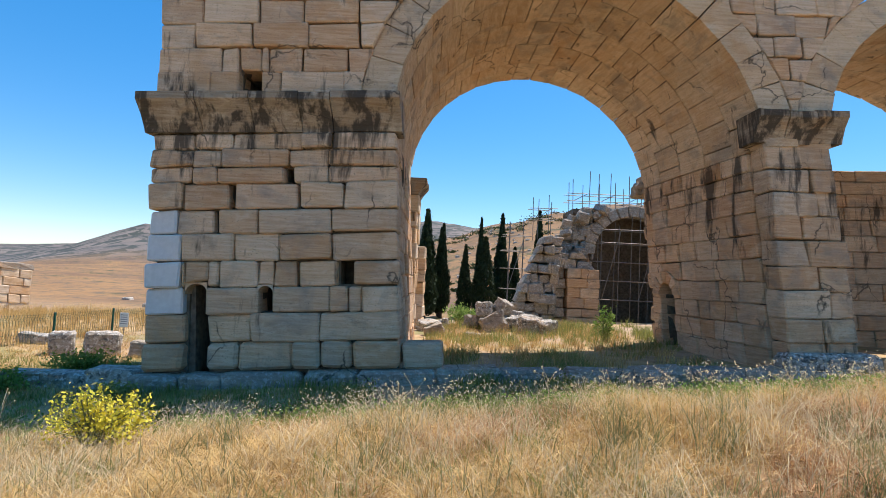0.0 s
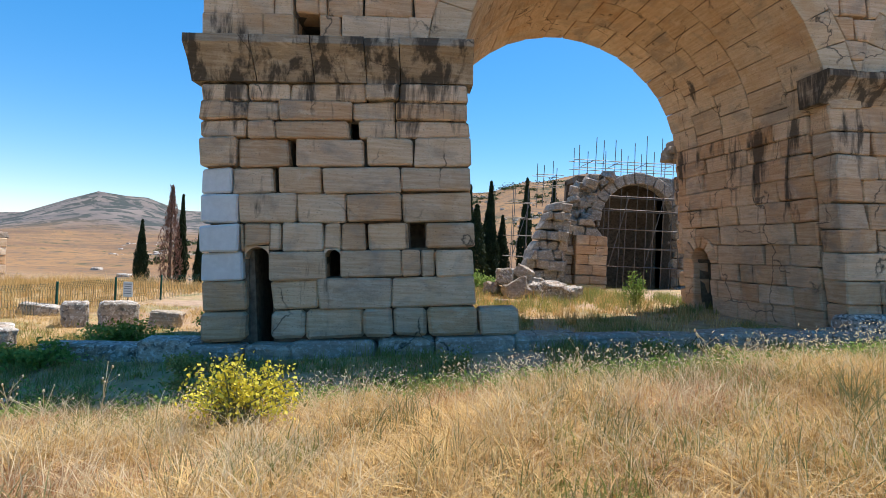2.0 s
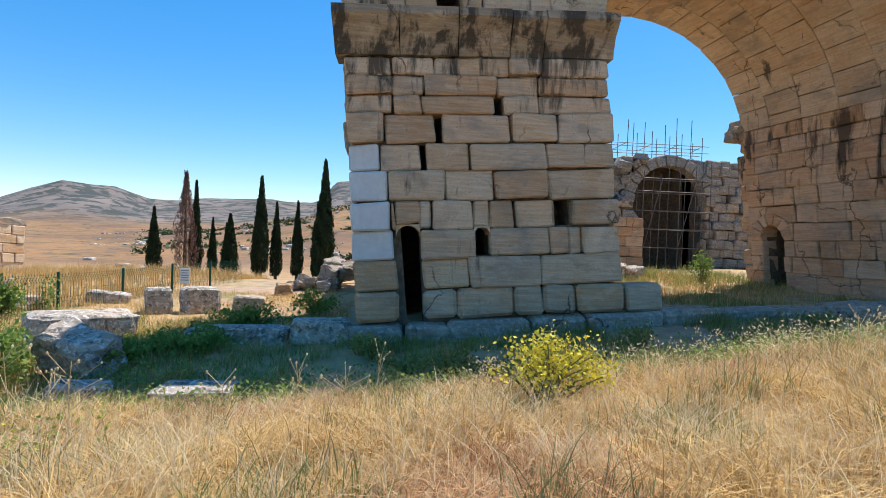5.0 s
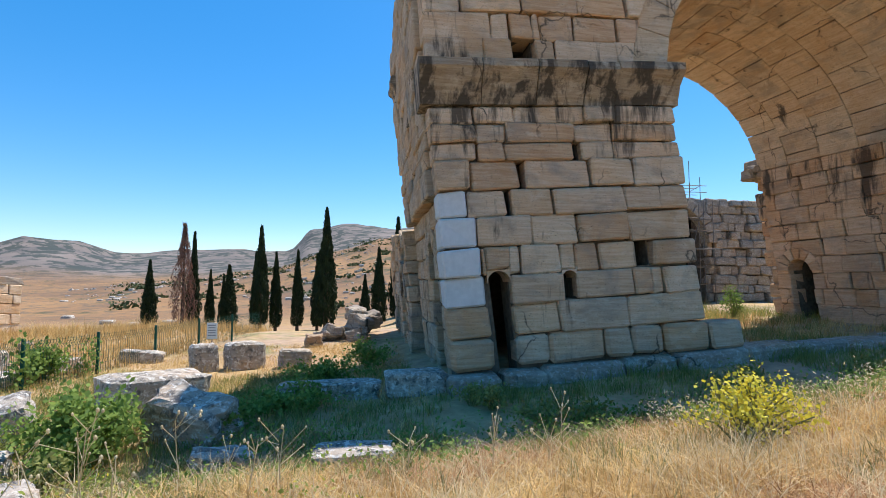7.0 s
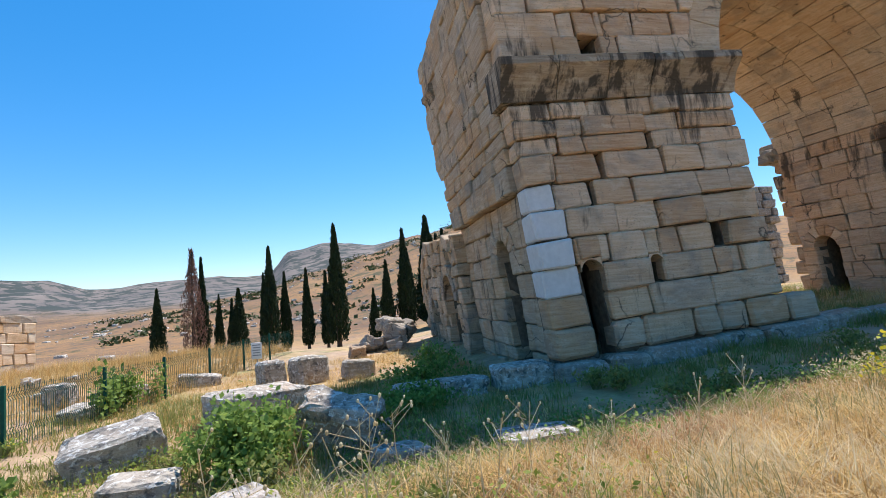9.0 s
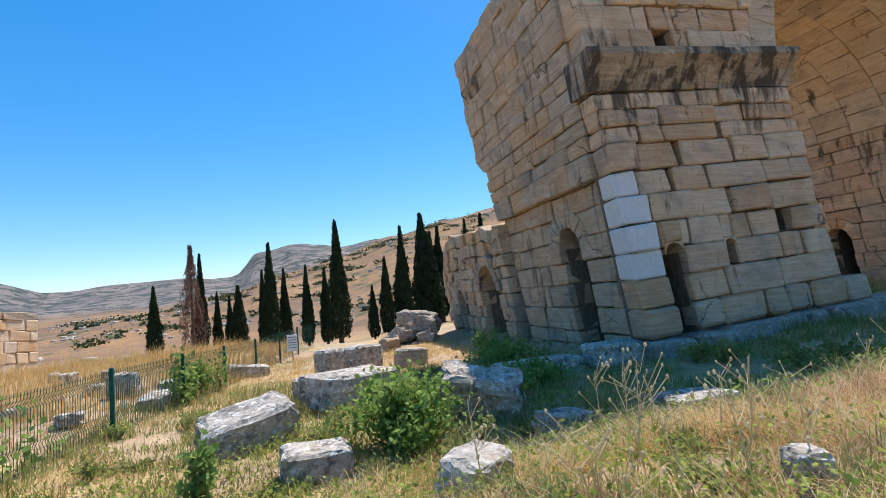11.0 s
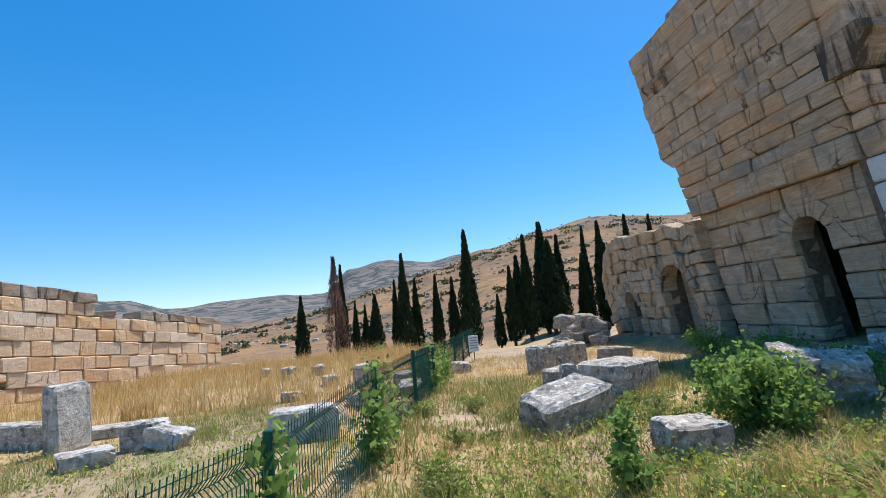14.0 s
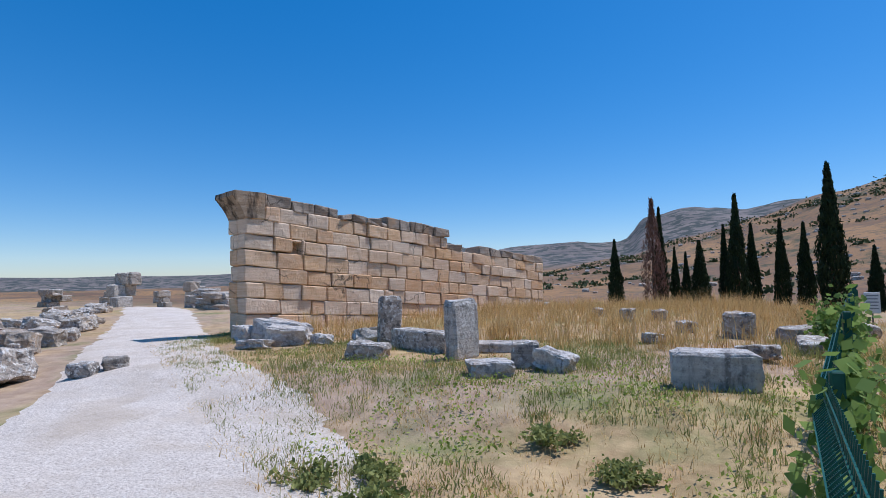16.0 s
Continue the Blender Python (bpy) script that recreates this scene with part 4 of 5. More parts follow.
lay(high, lambda s, z, d: wall_end_face(s, -1.05 + RISE * z, d), [-0.2, 0.45, 0.95, 1.48, 2.0, 2.55, 3.05, 3.55], lambda z: (0.5, 0.98), 0.5, SUNLIT_WALL, rng, width=(0.5, 0.8), worn=0.02)
cornice(high, lambda s, z, d: wall_end_face(s, -1.05 + RISE * z, d), [-0.08, 0.5, 1.08], 3.55, 4.4, 0.4)
core("core", lambda s, z, d: wall_face(s, wall_base(s) + RISE * z, d), (0.1, WLEN - 0.1), (-0.2, 3.5), 0.3, 0.95, [], SUNLIT_WALL, high)
core("core", lambda s, z, d: wall_face(s, wall_base(s) + RISE * z, d), (0.1, STEP - 0.1), (3.5, 4.02), 0.3, 0.92, [], SUNLIT_WALL, high)

# ---- loose stones ----
GA, GB, GC, GD = "fallen blocks beside the bath", "blocks by the free-standing wall", "blocks in the dry grass", "ruin stones along the path"


def loose(name, label, x, y, size, turn, mat, seed, lift=0.0, tilt=(0, 0), rough=0.05, group="", category="stone"):
    if group == GB:
        x, y = x + 0.5, y - 0.3
    o = rock(name, size, mat, seed, None, 4, rough)
    o.location = (x, y, ground_z(x, y) + size[2] * 0.44 + lift)
    o.rotation_euler = (radians(tilt[0]), radians(tilt[1]), radians(turn))
    return tagged(o, label, category, group)


loose("stone_block", "big tilted grey limestone block, spotted with lichen, in weeds", -12.85, 9.15, (1.2, 0.8, 0.55), 24, GREYSTONE, 3, 0.0, (8, -10), 0.06, GA)
loose("stone_block", "long grey limestone block with a flat pale top", -11.25, 11.0, (1.7, 0.85, 0.6), 42, GREYSTONE, 5, 0.0, (2, 3), 0.035, GA)
loose("stone_block", "squat grey limestone block behind a longer one", -11.9, 12.2, (0.9, 0.55, 0.45), 40, GREYSTONE, 6, 0.0, (0, 0), 0.05, GA)
loose("stone_stub", "short grey stone stub standing on end", -12.1, 11.3, (0.26, 0.22, 0.6), 10, GREYSTONE, 7, 0, (0, 0), 0.03, GA)
loose("stone_block", "small grey block half sunk in weeds", -11.95, 7.6, (0.75, 0.5, 0.36), 8, GREYSTONE, 8, 0, (5, 4), 0.05, GA)
loose("stone_block", "upright squared grey block", -11.6, 15.0, (0.62, 0.55, 0.72), 30, GREYSTONE, 9, 0, (0, 0), 0.05, GA)
loose("stone_block", "upright squared grey block", -10.7, 15.5, (0.95, 0.6, 0.74), 38, GREYSTONE, 10, 0, (0, 3), 0.05, GA)
loose("stone_block", "small tan block lying in grass", -9.4, 15.6, (0.85, 0.5, 0.5), 14, RUBBLE, 11, 0, (0, 4), 0.06, GA)
loose("boulder", "dark ribbed grey boulder in the shade", -9.75, 8.3, (1.05, 0.55, 0.62), -25, GREYSTONE, 12, 0, (14, 10), 0.14, GA)
loose("boulder", "grey boulder half buried in shade", -9.1, 7.2, (0.6, 0.4, 0.3), 15, GREYSTONE, 13, 0, (0, 8), 0.12, GA)
loose("boulder", "pale broken rock beside weeds", -10.6, 5.85, (0.62, 0.45, 0.34), 40, MARBLE, 14, 0, (10, 0), 0.14, GA)
loose("boulder", "small pale rock in dry grass", -9.0, 4.1, (0.3, 0.22, 0.24), 70, GREYSTONE, 15, 0, (0, 0), 0.12, GA)
loose("stone_slab", "grey slab flat on the ground by the pier", -7.6, 6.75, (0.85, 0.5, 0.26), 3, GREYSTONE, 16, 0, (0, 0), 0.05, GA)
loose("stone_slab", "grey step block at the pier corner", -6.6, 10.0, (1.05, 0.6, 0.42), 6, GREYSTONE, 17, 0, (0, 0), 0.04, GA)
loose("stone_slab", "long grey kerb stone beside the pier", -8.1, 10.1, (1.7, 0.5, 0.32), 4, GREYSTONE, 18, 0, (0, 0), 0.05, GA)
loose("marble_block", "long white marble block with bedded face", -17.0, 9.5, (0.9, 0.42, 0.46), 8, MARBLE, 20, 0, (0, 0), 0.025, GB)
loose("stone_slab", "upright dark grey marble slab", -23.4, 12.4, (0.5, 0.24, 1.15), 55, GREYSTONE, 21, 0, (0, 3), 0.025, GB)
loose("stone_slab", "upright pitted white slab", -20.95, 11.0, (0.62, 0.28, 1.1), 70, MARBLE, 22, 0, (0, -2), 0.03, GB)
loose("stone_slab", "dark seat slab between two uprights", -22.2, 11.75, (1.7, 0.4, 0.42), -20, GREYSTONE, 23, 0, (0, 0), 0.03, GB)
loose("boulder", "low rounded grey boulder in grass", -22.7, 10.6, (0.7, 0.5, 0.32), 20, GREYSTONE, 24, 0, (0, 5), 0.12, GB)
loose("stone_block", "cracked grey marble stub", -19.55, 10.3, (0.42, 0.32, 0.42), 20, GREYSTONE, 25, 0, (0, 0), 0.06, GB)
loose("boulder", "pale weathered rock beside a stub", -19.05, 10.15, (0.55, 0.36, 0.3), -14, MARBLE, 26, 0, (0, 12), 0.12, GB)
loose("boulder", "flat pale rock in grass", -19.8, 9.5, (0.6, 0.42, 0.22), 30, MARBLE, 27, 0, (0, 0), 0.1, GB)
loose("stone_slab", "flat pale slab sunk in grass", -20.6, 12.0, (1.4, 0.5, 0.18), 12, MARBLE, 28, 0, (0, 0), 0.05, GB)
for i, (x, y, a, b, c) in enumerate(((-26.7, 12.4, 1.5, 0.7, 0.55), (-26.0, 11.9, 0.9, 0.6, 0.45), (-27.6, 12.3, 0.7, 0.5, 0.4), (-28.3, 12.6, 0.5, 0.4, 0.4), (-25.2, 12.2, 0.6, 0.4, 0.25), (-26.3, 11.2, 0.8, 0.4, 0.2), (-24.2, 12.6, 0.6, 0.45, 0.32))):
    loose("boulder", "pale broken stone at the foot of the wall", x, y, (a, b, c), i * 37, MARBLE, 30 + i, 0, (i * 3, 6), 0.13, GB)
for i, (x, y, a, b, c) in enumerate(((-16.0, 14.2, 0.8, 0.6, 0.75), (-14.9, 14.6, 1.6, 0.7, 0.5), (-17.0, 15.4, 0.9, 0.5, 0.35), (-18.6, 18.0, 0.5, 0.5, 0.55), (-17.8, 18.5, 0.5, 0.4, 0.45), (-15.0, 12.8, 1.0, 0.6, 0.4), (-19.8, 20.0, 0.4, 0.4, 0.4), (-13.8, 16.8, 1.5, 0.6, 0.5), (-17.5, 13.2, 0.6, 0.4, 0.3), (-15.9, 11.4, 0.9, 0.5, 0.3))):
    loose("stone_block", "weathered grey block among dry grass beyond the fence", x, y, (a * 0.72, b * 0.72, c * 0.72), i * 53, GREYSTONE, 50 + i, 0, (0, i), 0.08, GC)
for i in range(64):
    u = rng.random() ** 1.4
    o = 2.2 + 3.0 * rng.random()
    x, y = -25.2 - 24 * u - 0.51 * o, 8.2 + 15.5 * u - 0.86 * o
    s = rng.uniform(0.4, 1.0)
    loose("boulder", "grey lichened ruin stone beside the path", x, y, (s, s * rng.uniform(0.6, 0.9), s * rng.uniform(0.45, 0.7)), rng.random() * 180, GREYSTONE if rng.random() < 0.75 else RUBBLE, 80 + i, 0, (rng.uniform(-15, 15), rng.uniform(-15, 15)), 0.12, GD)
loose("boulder", "grey stone at the path edge", -26.6, 7.7, (0.42, 0.32, 0.26), 20, GREYSTONE, 131, 0.02, (0, 0), 0.12, GD)
loose("boulder", "reddish stone at the path edge", -26.4, 8.15, (0.4, 0.26, 0.22), 60, RUBBLE, 132, 0.02, (0, 0), 0.14, GD)
for i, (x, y, h) in enumerate(((-58, 27, 3.2), (-55, 31, 2.6), (-66, 40, 3.0), (-48, 27, 1.6), (-51, 29, 1.8), (-46, 26.0, 1.3), (-72, 34, 2.0), (-80, 45, 2.5), (-44, 24.5, 1.2), (-62, 24, 1.6))):
    t = thing("tomb_ruin", "distant weathered stone tomb ruin beside the path", "ruin", (x, y, ground_z(x, y)), "far tombs")
    for k in range(6):
        o = rock("tomb_stone", (rng.uniform(0.9, 1.6), rng.uniform(0.8, 1.4), h / 3.2), RUBBLE if k % 2 else GREYSTONE, 140 + i * 6 + k, t, 1, 0.09)
        o.location = (rng.uniform(-0.6, 0.6) * (1 if k < 4 else 0.5), rng.uniform(-0.5, 0.5), h / 3.4 * (k // 2) + h / 8)
# rubble heaps
GE = "rubble heap inside the bath"
for i, (x, y, a, b, c, z) in enumerate(((1.7, 19.8, 1.3, 1.0, 0.9, 0), (2.5, 20.2, 0.9, 0.8, 0.8, 0), (1.4, 20.8, 1.2, 0.9, 0.8, 0.45), (2.1, 20.6, 0.8, 0.7, 0.6, 0.75), (3.0, 19.2, 1.0, 0.8, 0.9, 0), (3.6, 18.9, 0.8, 0.7, 0.7, 0), (0.9, 20.9, 0.9, 0.8, 0.6, 0), (1.9, 21.4, 1.2, 0.9, 0.9, 0.3), (2.7, 21.2, 1.0, 0.8, 0.7, 0.2), (-0.6, 18.4, 0.9, 0.6, 0.5, 0), (-0.9, 20.2, 1.1, 0.7, 0.5, 0), (-0.3, 21.6, 0.8, 0.6, 0.4, 0), (4.3, 21.0, 0.5, 0.4, 0.35, 0), (0.8, 17.6, 0.6, 0.4, 0.25, 0))):
    loose("boulder", "tumbled lichened block in a rubble heap", x, y, (a * 0.78, b * 0.78, c * 0.78), i * 41, GREYSTONE if i % 3 else RUBBLE, 210 + i, z, (i * 11 % 40 - 20, i * 17 % 50 - 25), 0.12, GE)
GF = "rubble heap at the wall end"
for i in range(22):
    u = rng.random()
    x, y = -7.2 - 1.8 * u + rng.uniform(-0.5, 0.5), 22.4 + rng.uniform(-1.2, 2.2) - 2.0 * u
    s = rng.uniform(0.35, 0.85)
    loose("boulder", "grey fallen stone in a heap at the wall end", x, y, (s, s * 0.8, s * 0.7), rng.random() * 180, CAPS if i % 3 else RUBBLE, 240 + i, max(0.0, (1.0 - u) * rng.random() * 0.8), (rng.uniform(-20, 20), rng.uniform(-20, 20)), 0.12, GF)

# ---- fence ----


def fence():
    f = thing("wire_fence", "dark green welded wire fence with bent ribs and steel posts", "fence")
    n = 0
    for (x0, y0), (x1, y1) in zip(FENCE_LINE, FENCE_LINE[1:]):
        a, b = Vector((x0, y0, ground_z(x0, y0))), Vector((x1, y1, ground_z(x1, y1)))
        if n > 0:
            bm = bmesh.new()
            bmesh.ops.create_cube(bm, size=1.0, matrix=Matrix.Translation((x0, y0, a.z + 0.42)) @ Matrix.Diagonal((0.06, 0.06, 1.24, 1)))
            bmesh.ops.bevel(bm, geom=bm.edges[:], offset=0.008, segments=1, affect="EDGES")
            post = part("post", bm, FENCE, f)
        bm = bmesh.new()
        d = (b - a)
        side_v = Vector((-d.y, d.x, 0)).normalized()
        count = 46 if n < 4 else 26
        for i in range(count + 1):
            u = i / count
            base = a + d * u
            prev = None
            for h, o in ((0.02, 0), (0.25, 0), (0.30, 0.03), (0.35, 0), (0.78, 0), (0.84, 0.05), (0.90, 0), (1.0, -0.01)):
                p = base + Vector((0, 0, h)) + side_v * (o + 0.05)
                if prev is not None:
                    tube(bm, prev, p, 0.0038 if n < 3 else 0.0045, 4)
                prev = p
        for h, o in ((0.06, 0), (0.25, 0), (0.35, 0), (0.55, 0), (0.78, 0), (0.84, 0.05), (0.90, 0), (0.96, 0)):
            tube(bm, a + Vector((0, 0, h)) + side_v * (o + 0.053), b + Vector((0, 0, h)) + side_v * (o + 0.053), 0.0036, 4)
        part("mesh_panel", bm, FENCE, f)
        n += 1


fence()
sign = thing("notice_sign", "small white notice board with grey print on a post", "sign", (-12.7, 19.6, ground_z(-12.7, 19.6) - 0.35))
bm = bmesh.new()
tube(bm, (0, 0, 0), (0, 0, 0.8), 0.02, 8)
part("post", bm, SCAFFOLD, sign)
bm = bmesh.new()
bmesh.ops.create_cube(bm, size=1.0, matrix=Matrix.Translation((0, -0.03, 0.95)) @ Matrix.Diagonal((0.34, 0.025, 0.55, 1)))
bmesh.ops.bevel(bm, geom=bm.edges[:], offset=0.008, segments=1, affect="EDGES")
part("board", bm, SIGN, sign)
for k in range(5):
    bm = bmesh.new()
    bmesh.ops.create_cube(bm, size=1.0, matrix=Matrix.Translation((0, -0.046, 1.14 - 0.085 * k)) @ Matrix.Diagonal((0.26 - 0.03 * (k % 2), 0.004, 0.03, 1)))
    part("print_bar", bm, INK, sign)

# ---- plants ----


def blades(name, pts, mat, label, category, height, width, bend, seed, kind="stuff", segs=2):
    """Many tapered blades, each bent its own way, in one mesh."""
    r = np.random.RandomState(seed)
    n = len(pts)
    h = height[0] + (height[1] - height[0]) * r.rand(n) ** 1.5
    h *= np.array([0.55 + 0.75 * max(-0.3, noise.noise(Vector((p[0] * 0.8, p[1] * 0.8, seed)))) + 0.25 * (noise.noise(Vector((p[0] * 3.1, p[1] * 3.1, seed))) + 0.5) for p in pts]) + 0.25
    az = r.rand(n) * 2 * np.pi
    lean = r.rand(n) ** 0.8 * bend
    wd = width * (0.6 + 0.8 * r.rand(n))
    face_az = r.rand(n) * np.pi
    wv = np.stack([np.cos(face_az), np.sin(face_az), np.zeros(n)], 1)
    dirv = np.stack([np.cos(az), np.sin(az), np.zeros(n)], 1)
    up = np.array([0, 0, 1.0])
    rows = []
    for k in range(segs):
        u = k / segs
        c = pts + up * (h * u * (1 - 0.25 * lean * u))[:, None] + dirv * (h * lean * u * u)[:, None]
        w = wv * (wd * (1 - 0.6 * u))[:, None]
        rows += [c - w, c + w]
    rows.append(pts + up * (h * (1 - 0.25 * lean))[:, None] + dirv * (h * lean)[:, None])
    m = 2 * segs + 1
    verts = np.stack(rows, 1).reshape(-1, 3)
    base = (np.arange(n) * m)[:, None]
    tris = []
    for k in range(segs - 1):
        tris += [base + np.array([[2 * k, 2 * k + 1, 2 * k + 3]]), base + np.array([[2 * k, 2 * k + 3, 2 * k + 2]])]
    tris.append(base + np.array([[2 * segs - 2, 2 * segs - 1, 2 * segs]]))
    tris = np.concatenate(tris, 0)
    return raw_mesh(name, verts, tris, mat, label, category, kind)


def raw_mesh(name, verts, tris, mat, label="", category="", kind="", parent=None):
    me = bpy.data.meshes.new(name)
    me.vertices.add(len(verts))
    me.vertices.foreach_set("co", np.ascontiguousarray(verts, dtype=np.float32).ravel())
    me.loops.add(len(tris) * 3)
    me.loops.foreach_set("vertex_index", np.ascontiguousarray(tris, dtype=np.int32).ravel())
    me.polygons.add(len(tris))
    me.polygons.foreach_set("loop_start", np.arange(len(tris), dtype=np.int32) * 3)
    me.update(calc_edges=True)
    me.materials.append(mat)
    ob = new(name, me)
    if parent is not None:
        ob.parent = parent
    return tagged(ob, label, category, kind=kind)


def leaf_cloud(centres, spread, size, seed, narrow=0.5, up=0.0):
    """Small pointed leaves scattered round the centres; vertices and triangles."""
    r = np.random.RandomState(seed)
    n = len(centres)
    p = centres + r.normal(size=(n, 3)) * spread
    a = r.normal(size=(n, 3))
    a[:, 2] += up
    a /= np.linalg.norm(a, axis=1)[:, None] + 1e-9
    b = np.cross(a, r.normal(size=(n, 3)))
    b /= np.linalg.norm(b, axis=1)[:, None] + 1e-9
    s = (size * (0.5 + r.rand(n)))[:, None]
    verts = np.stack([p - a * s * 0.5, p + b * s * narrow * 0.5, p + a * s * 0.5, p - b * s * narrow * 0.5], 1).reshape(-1, 3)
    base = (np.arange(n) * 4)[:, None]
    tris = np.concatenate([base + np.array([[0, 1, 2]]), base + np.array([[0, 2, 3]])], 0)
    return verts, tris


def cypress_mesh(seed, dead=False):
    """A unit cypress: a slim flame-shaped crown of upright sprays with an uneven outline."""
    r = np.random.RandomState(seed)
    n = 8500 if not dead else 3200
    u = r.rand(n) ** 0.85
    prof = np.sin(np.pi * np.clip(u * 0.93 + 0.07, 0, 1) ** 0.62) ** 0.8 * (1 - 0.55 * u)
    az = r.rand(n) * 2 * np.pi
    lump = 1 + 0.22 * np.sin(3 * az + 17 * u + seed) * np.sin(9 * u + seed * 2) + 0.12 * np.sin(5 * az + 31 * u)
    rad = 0.115 * prof * lump * (0.45 + 0.6 * r.rand(n) ** 0.5)
    pts = np.stack([rad * np.cos(az), rad * np.sin(az), 0.04 + 0.95 * u], 1)
    return leaf_cloud(pts, 0.006, 0.034 if not dead else 0.04, seed, 0.34 if not dead else 0.14, 2.2)


CROWNS = []
for k in range(4):
    v, t = cypress_mesh(60 + k)
    me_ob = raw_mesh("crown", v, t, CYPRESS)
    CROWNS.append(me_ob.data)
    bpy.data.objects.remove(me_ob)
v, t = cypress_mesh(77, True)
me_ob = raw_mesh("crown", v, t, DEADWOOD)
DEAD_CROWN = me_ob.data
bpy.data.objects.remove(me_ob)


def cypress(x, y, h, fat=1.0, k=0, dead=False, turn=0.0):
    t = thing("cypress_tree", "dead brown cypress with bare reddish twigs" if dead else "tall dark green columnar cypress", "tree", (x, y, ground_z(x, y) - 0.1), "cypress row")
    bm = bmesh.new()
    bmesh.ops.create_cone(bm, segments=8, radius1=0.022 * h, radius2=0.004 * h, depth=h * 0.9, cap_ends=True, matrix=Matrix.Translation((0, 0, h * 0.45)))
    part("trunk", bm, TRUNK, t)
    c = new("crown", DEAD_CROWN if dead else CROWNS[k % 4])
    c.parent = t
    c.location = (0, 0, h * 0.04)
    c.scale = (h * fat, h * fat, h)
    c.rotation_euler = (0, 0, turn)


# azimuth and distance from a point on the walk, height of the top, girth
rng = random.Random(5)
ROW = [(-14.7, 37.7, 2.6, 1.15), (-10.5, 37.0, 5.5, 0.75), (-9.05, 38.0, 1.7, 0.9), (-7.9, 39.0, 1.2, 1.0), (-7.0, 37.0, 2.2, 1.5), (-3.8, 37.0, 6.3, 0.95), (-4.6, 38.5, 3.6, 0.8), (-2.4, 38.0, 3.6, 0.9), (-0.1, 38.0, 3.8, 0.9), (1.85, 39.0, 3.4, 1.0), (3.35, 36.2, 8.3, 1.0), (6.9, 40.0, 1.2, 1.2), (8.45, 40.0, 4.1, 1.1), (10.4, 41.0, 7.3, 0.95), (12.7, 45.6, 8.5, 1.35), (14.5, 46.0, 7.0, 1.0), (13.6, 48.0, 6.5, 1.0), (17.6, 50.0, 7.6, 0.75), (19.4, 52.0, 8.0, 1.0), (22.5, 56.0, 8.3, 0.9), (25.0, 58.0, 8.0, 0.9)]
for i, (az, dist, top, fat) in enumerate(ROW):
    x, y = -12.4 + dist * math.sin(radians(az)), 1.55 + dist * math.cos(radians(az))
    h = 0.65 + dist * math.tan(radians(top)) - ground_z(x, y) + 0.1
    cypress(x, y, h, fat * 0.8, i, False, i * 1.3)
cypress(-12.4 + 36.2 * math.sin(radians(-11.3)), 1.55 + 36.2 * math.cos(radians(-11.3)), 7.0, 1.0, 0, True)
for i, (x, y, h, fat) in enumerate(((-2.4, 44, 10.5, 1.3), (-1.0, 47, 9.2, 0.9), (1.2, 46, 8.8, 0.9), (2.9, 45, 9.6, 1.3), (5.0, 50, 9.5, 1.0), (6.4, 52, 9.0, 1.0), (-3.8, 50, 10.0, 1.0), (10.5, 40, 10.3, 0.6))):
    cypress(x, y, h * 0.74, fat * 1.1, i + 2, False, i * 0.9)


def bush(name, label, place, size, count, leaf, mat, seed, stems=9, stem_mat=None, narrow=0.6, category="shrub", group="", flowers=None):
    """A shrub: stems that fork out of the ground, leaves along them, an uneven outline."""
    x, y = place
    t = thing(name, label, category, (x, y, ground_z(x, y)), group)
    r = random.Random(seed)
    bm = bmesh.new()
    tips = []
    for i in range(stems):
        a = r.random() * 6.28
        reach = r.random() ** 0.6
        top = Vector((math.cos(a) * size[0] * reach, math.sin(a) * size[1] * reach, size[2] * r.uniform(0.55, 1.0) * (1 - 0.35 * reach * reach)))
        mid = top * 0.5 + Vector((r.uniform(-0.08, 0.08), r.uniform(-0.08, 0.08), 0.12 * size[2]))
        tube(bm, (0, 0, -0.05), mid, 0.012, 5)
        tube(bm, mid, top, 0.007, 5)
        tips += [Vector((0, 0, 0)).lerp(mid, 0.6), mid, mid.lerp(top, 0.35), mid.lerp(top, 0.7), top, top]
    part("stalk", bm, stem_mat or STEM, t)
    rs = np.random.RandomState(seed)
    tp = np.array([tuple(p) for p in tips])
    cs = tp[rs.randint(0, len(tp), count)]
    v, tr = leaf_cloud(cs, np.array([size[0], size[1], size[2]]) * 0.13, leaf, seed, narrow, 0.4)
    v[:, 2] = np.maximum(v[:, 2], 0.01)
    raw_mesh("foliage", v, tr, mat, parent=t)
    if flowers:
        top = tp[tp[:, 2] > size[2] * 0.35]
        cs = top[rs.randint(0, len(top), flowers)]
        v, tr = leaf_cloud(cs, np.array([size[0], size[1], size[2] * 0.8]) * 0.13, 0.035, seed + 1, 0.9, 0)
        raw_mesh("blossom", v, tr, YELLOW, parent=t)
    return t


bush("yellow_bush", "bushy weed crowded with small yellow flower heads", (-3.9, 5.38), (0.6, 0.4, 0.75), 420, 0.05, STEM, 3, 34, None, 0.3, "flower bush", "", 1900)
bush("green_shrub", "leafy bright green shrub in the shade edge", (-10.95, 7.9), (0.75, 0.65, 0.85), 4200, 0.07, FIG, 5, 26, None, 0.7, group="green shrubs")
bush("green_shrub", "leafy green shrub among fallen blocks", (-10.9, 7.6), (0.4, 0.35, 0.4), 900, 0.06, FIG, 6, 16, None, 0.7, group="green shrubs")
bush("green_shrub", "upright leafy weed with broad leaves", (-13.0, 6.9), (0.25, 0.25, 0.75), 380, 0.075, VINE, 7, 8, None, 0.8, group="green shrubs")
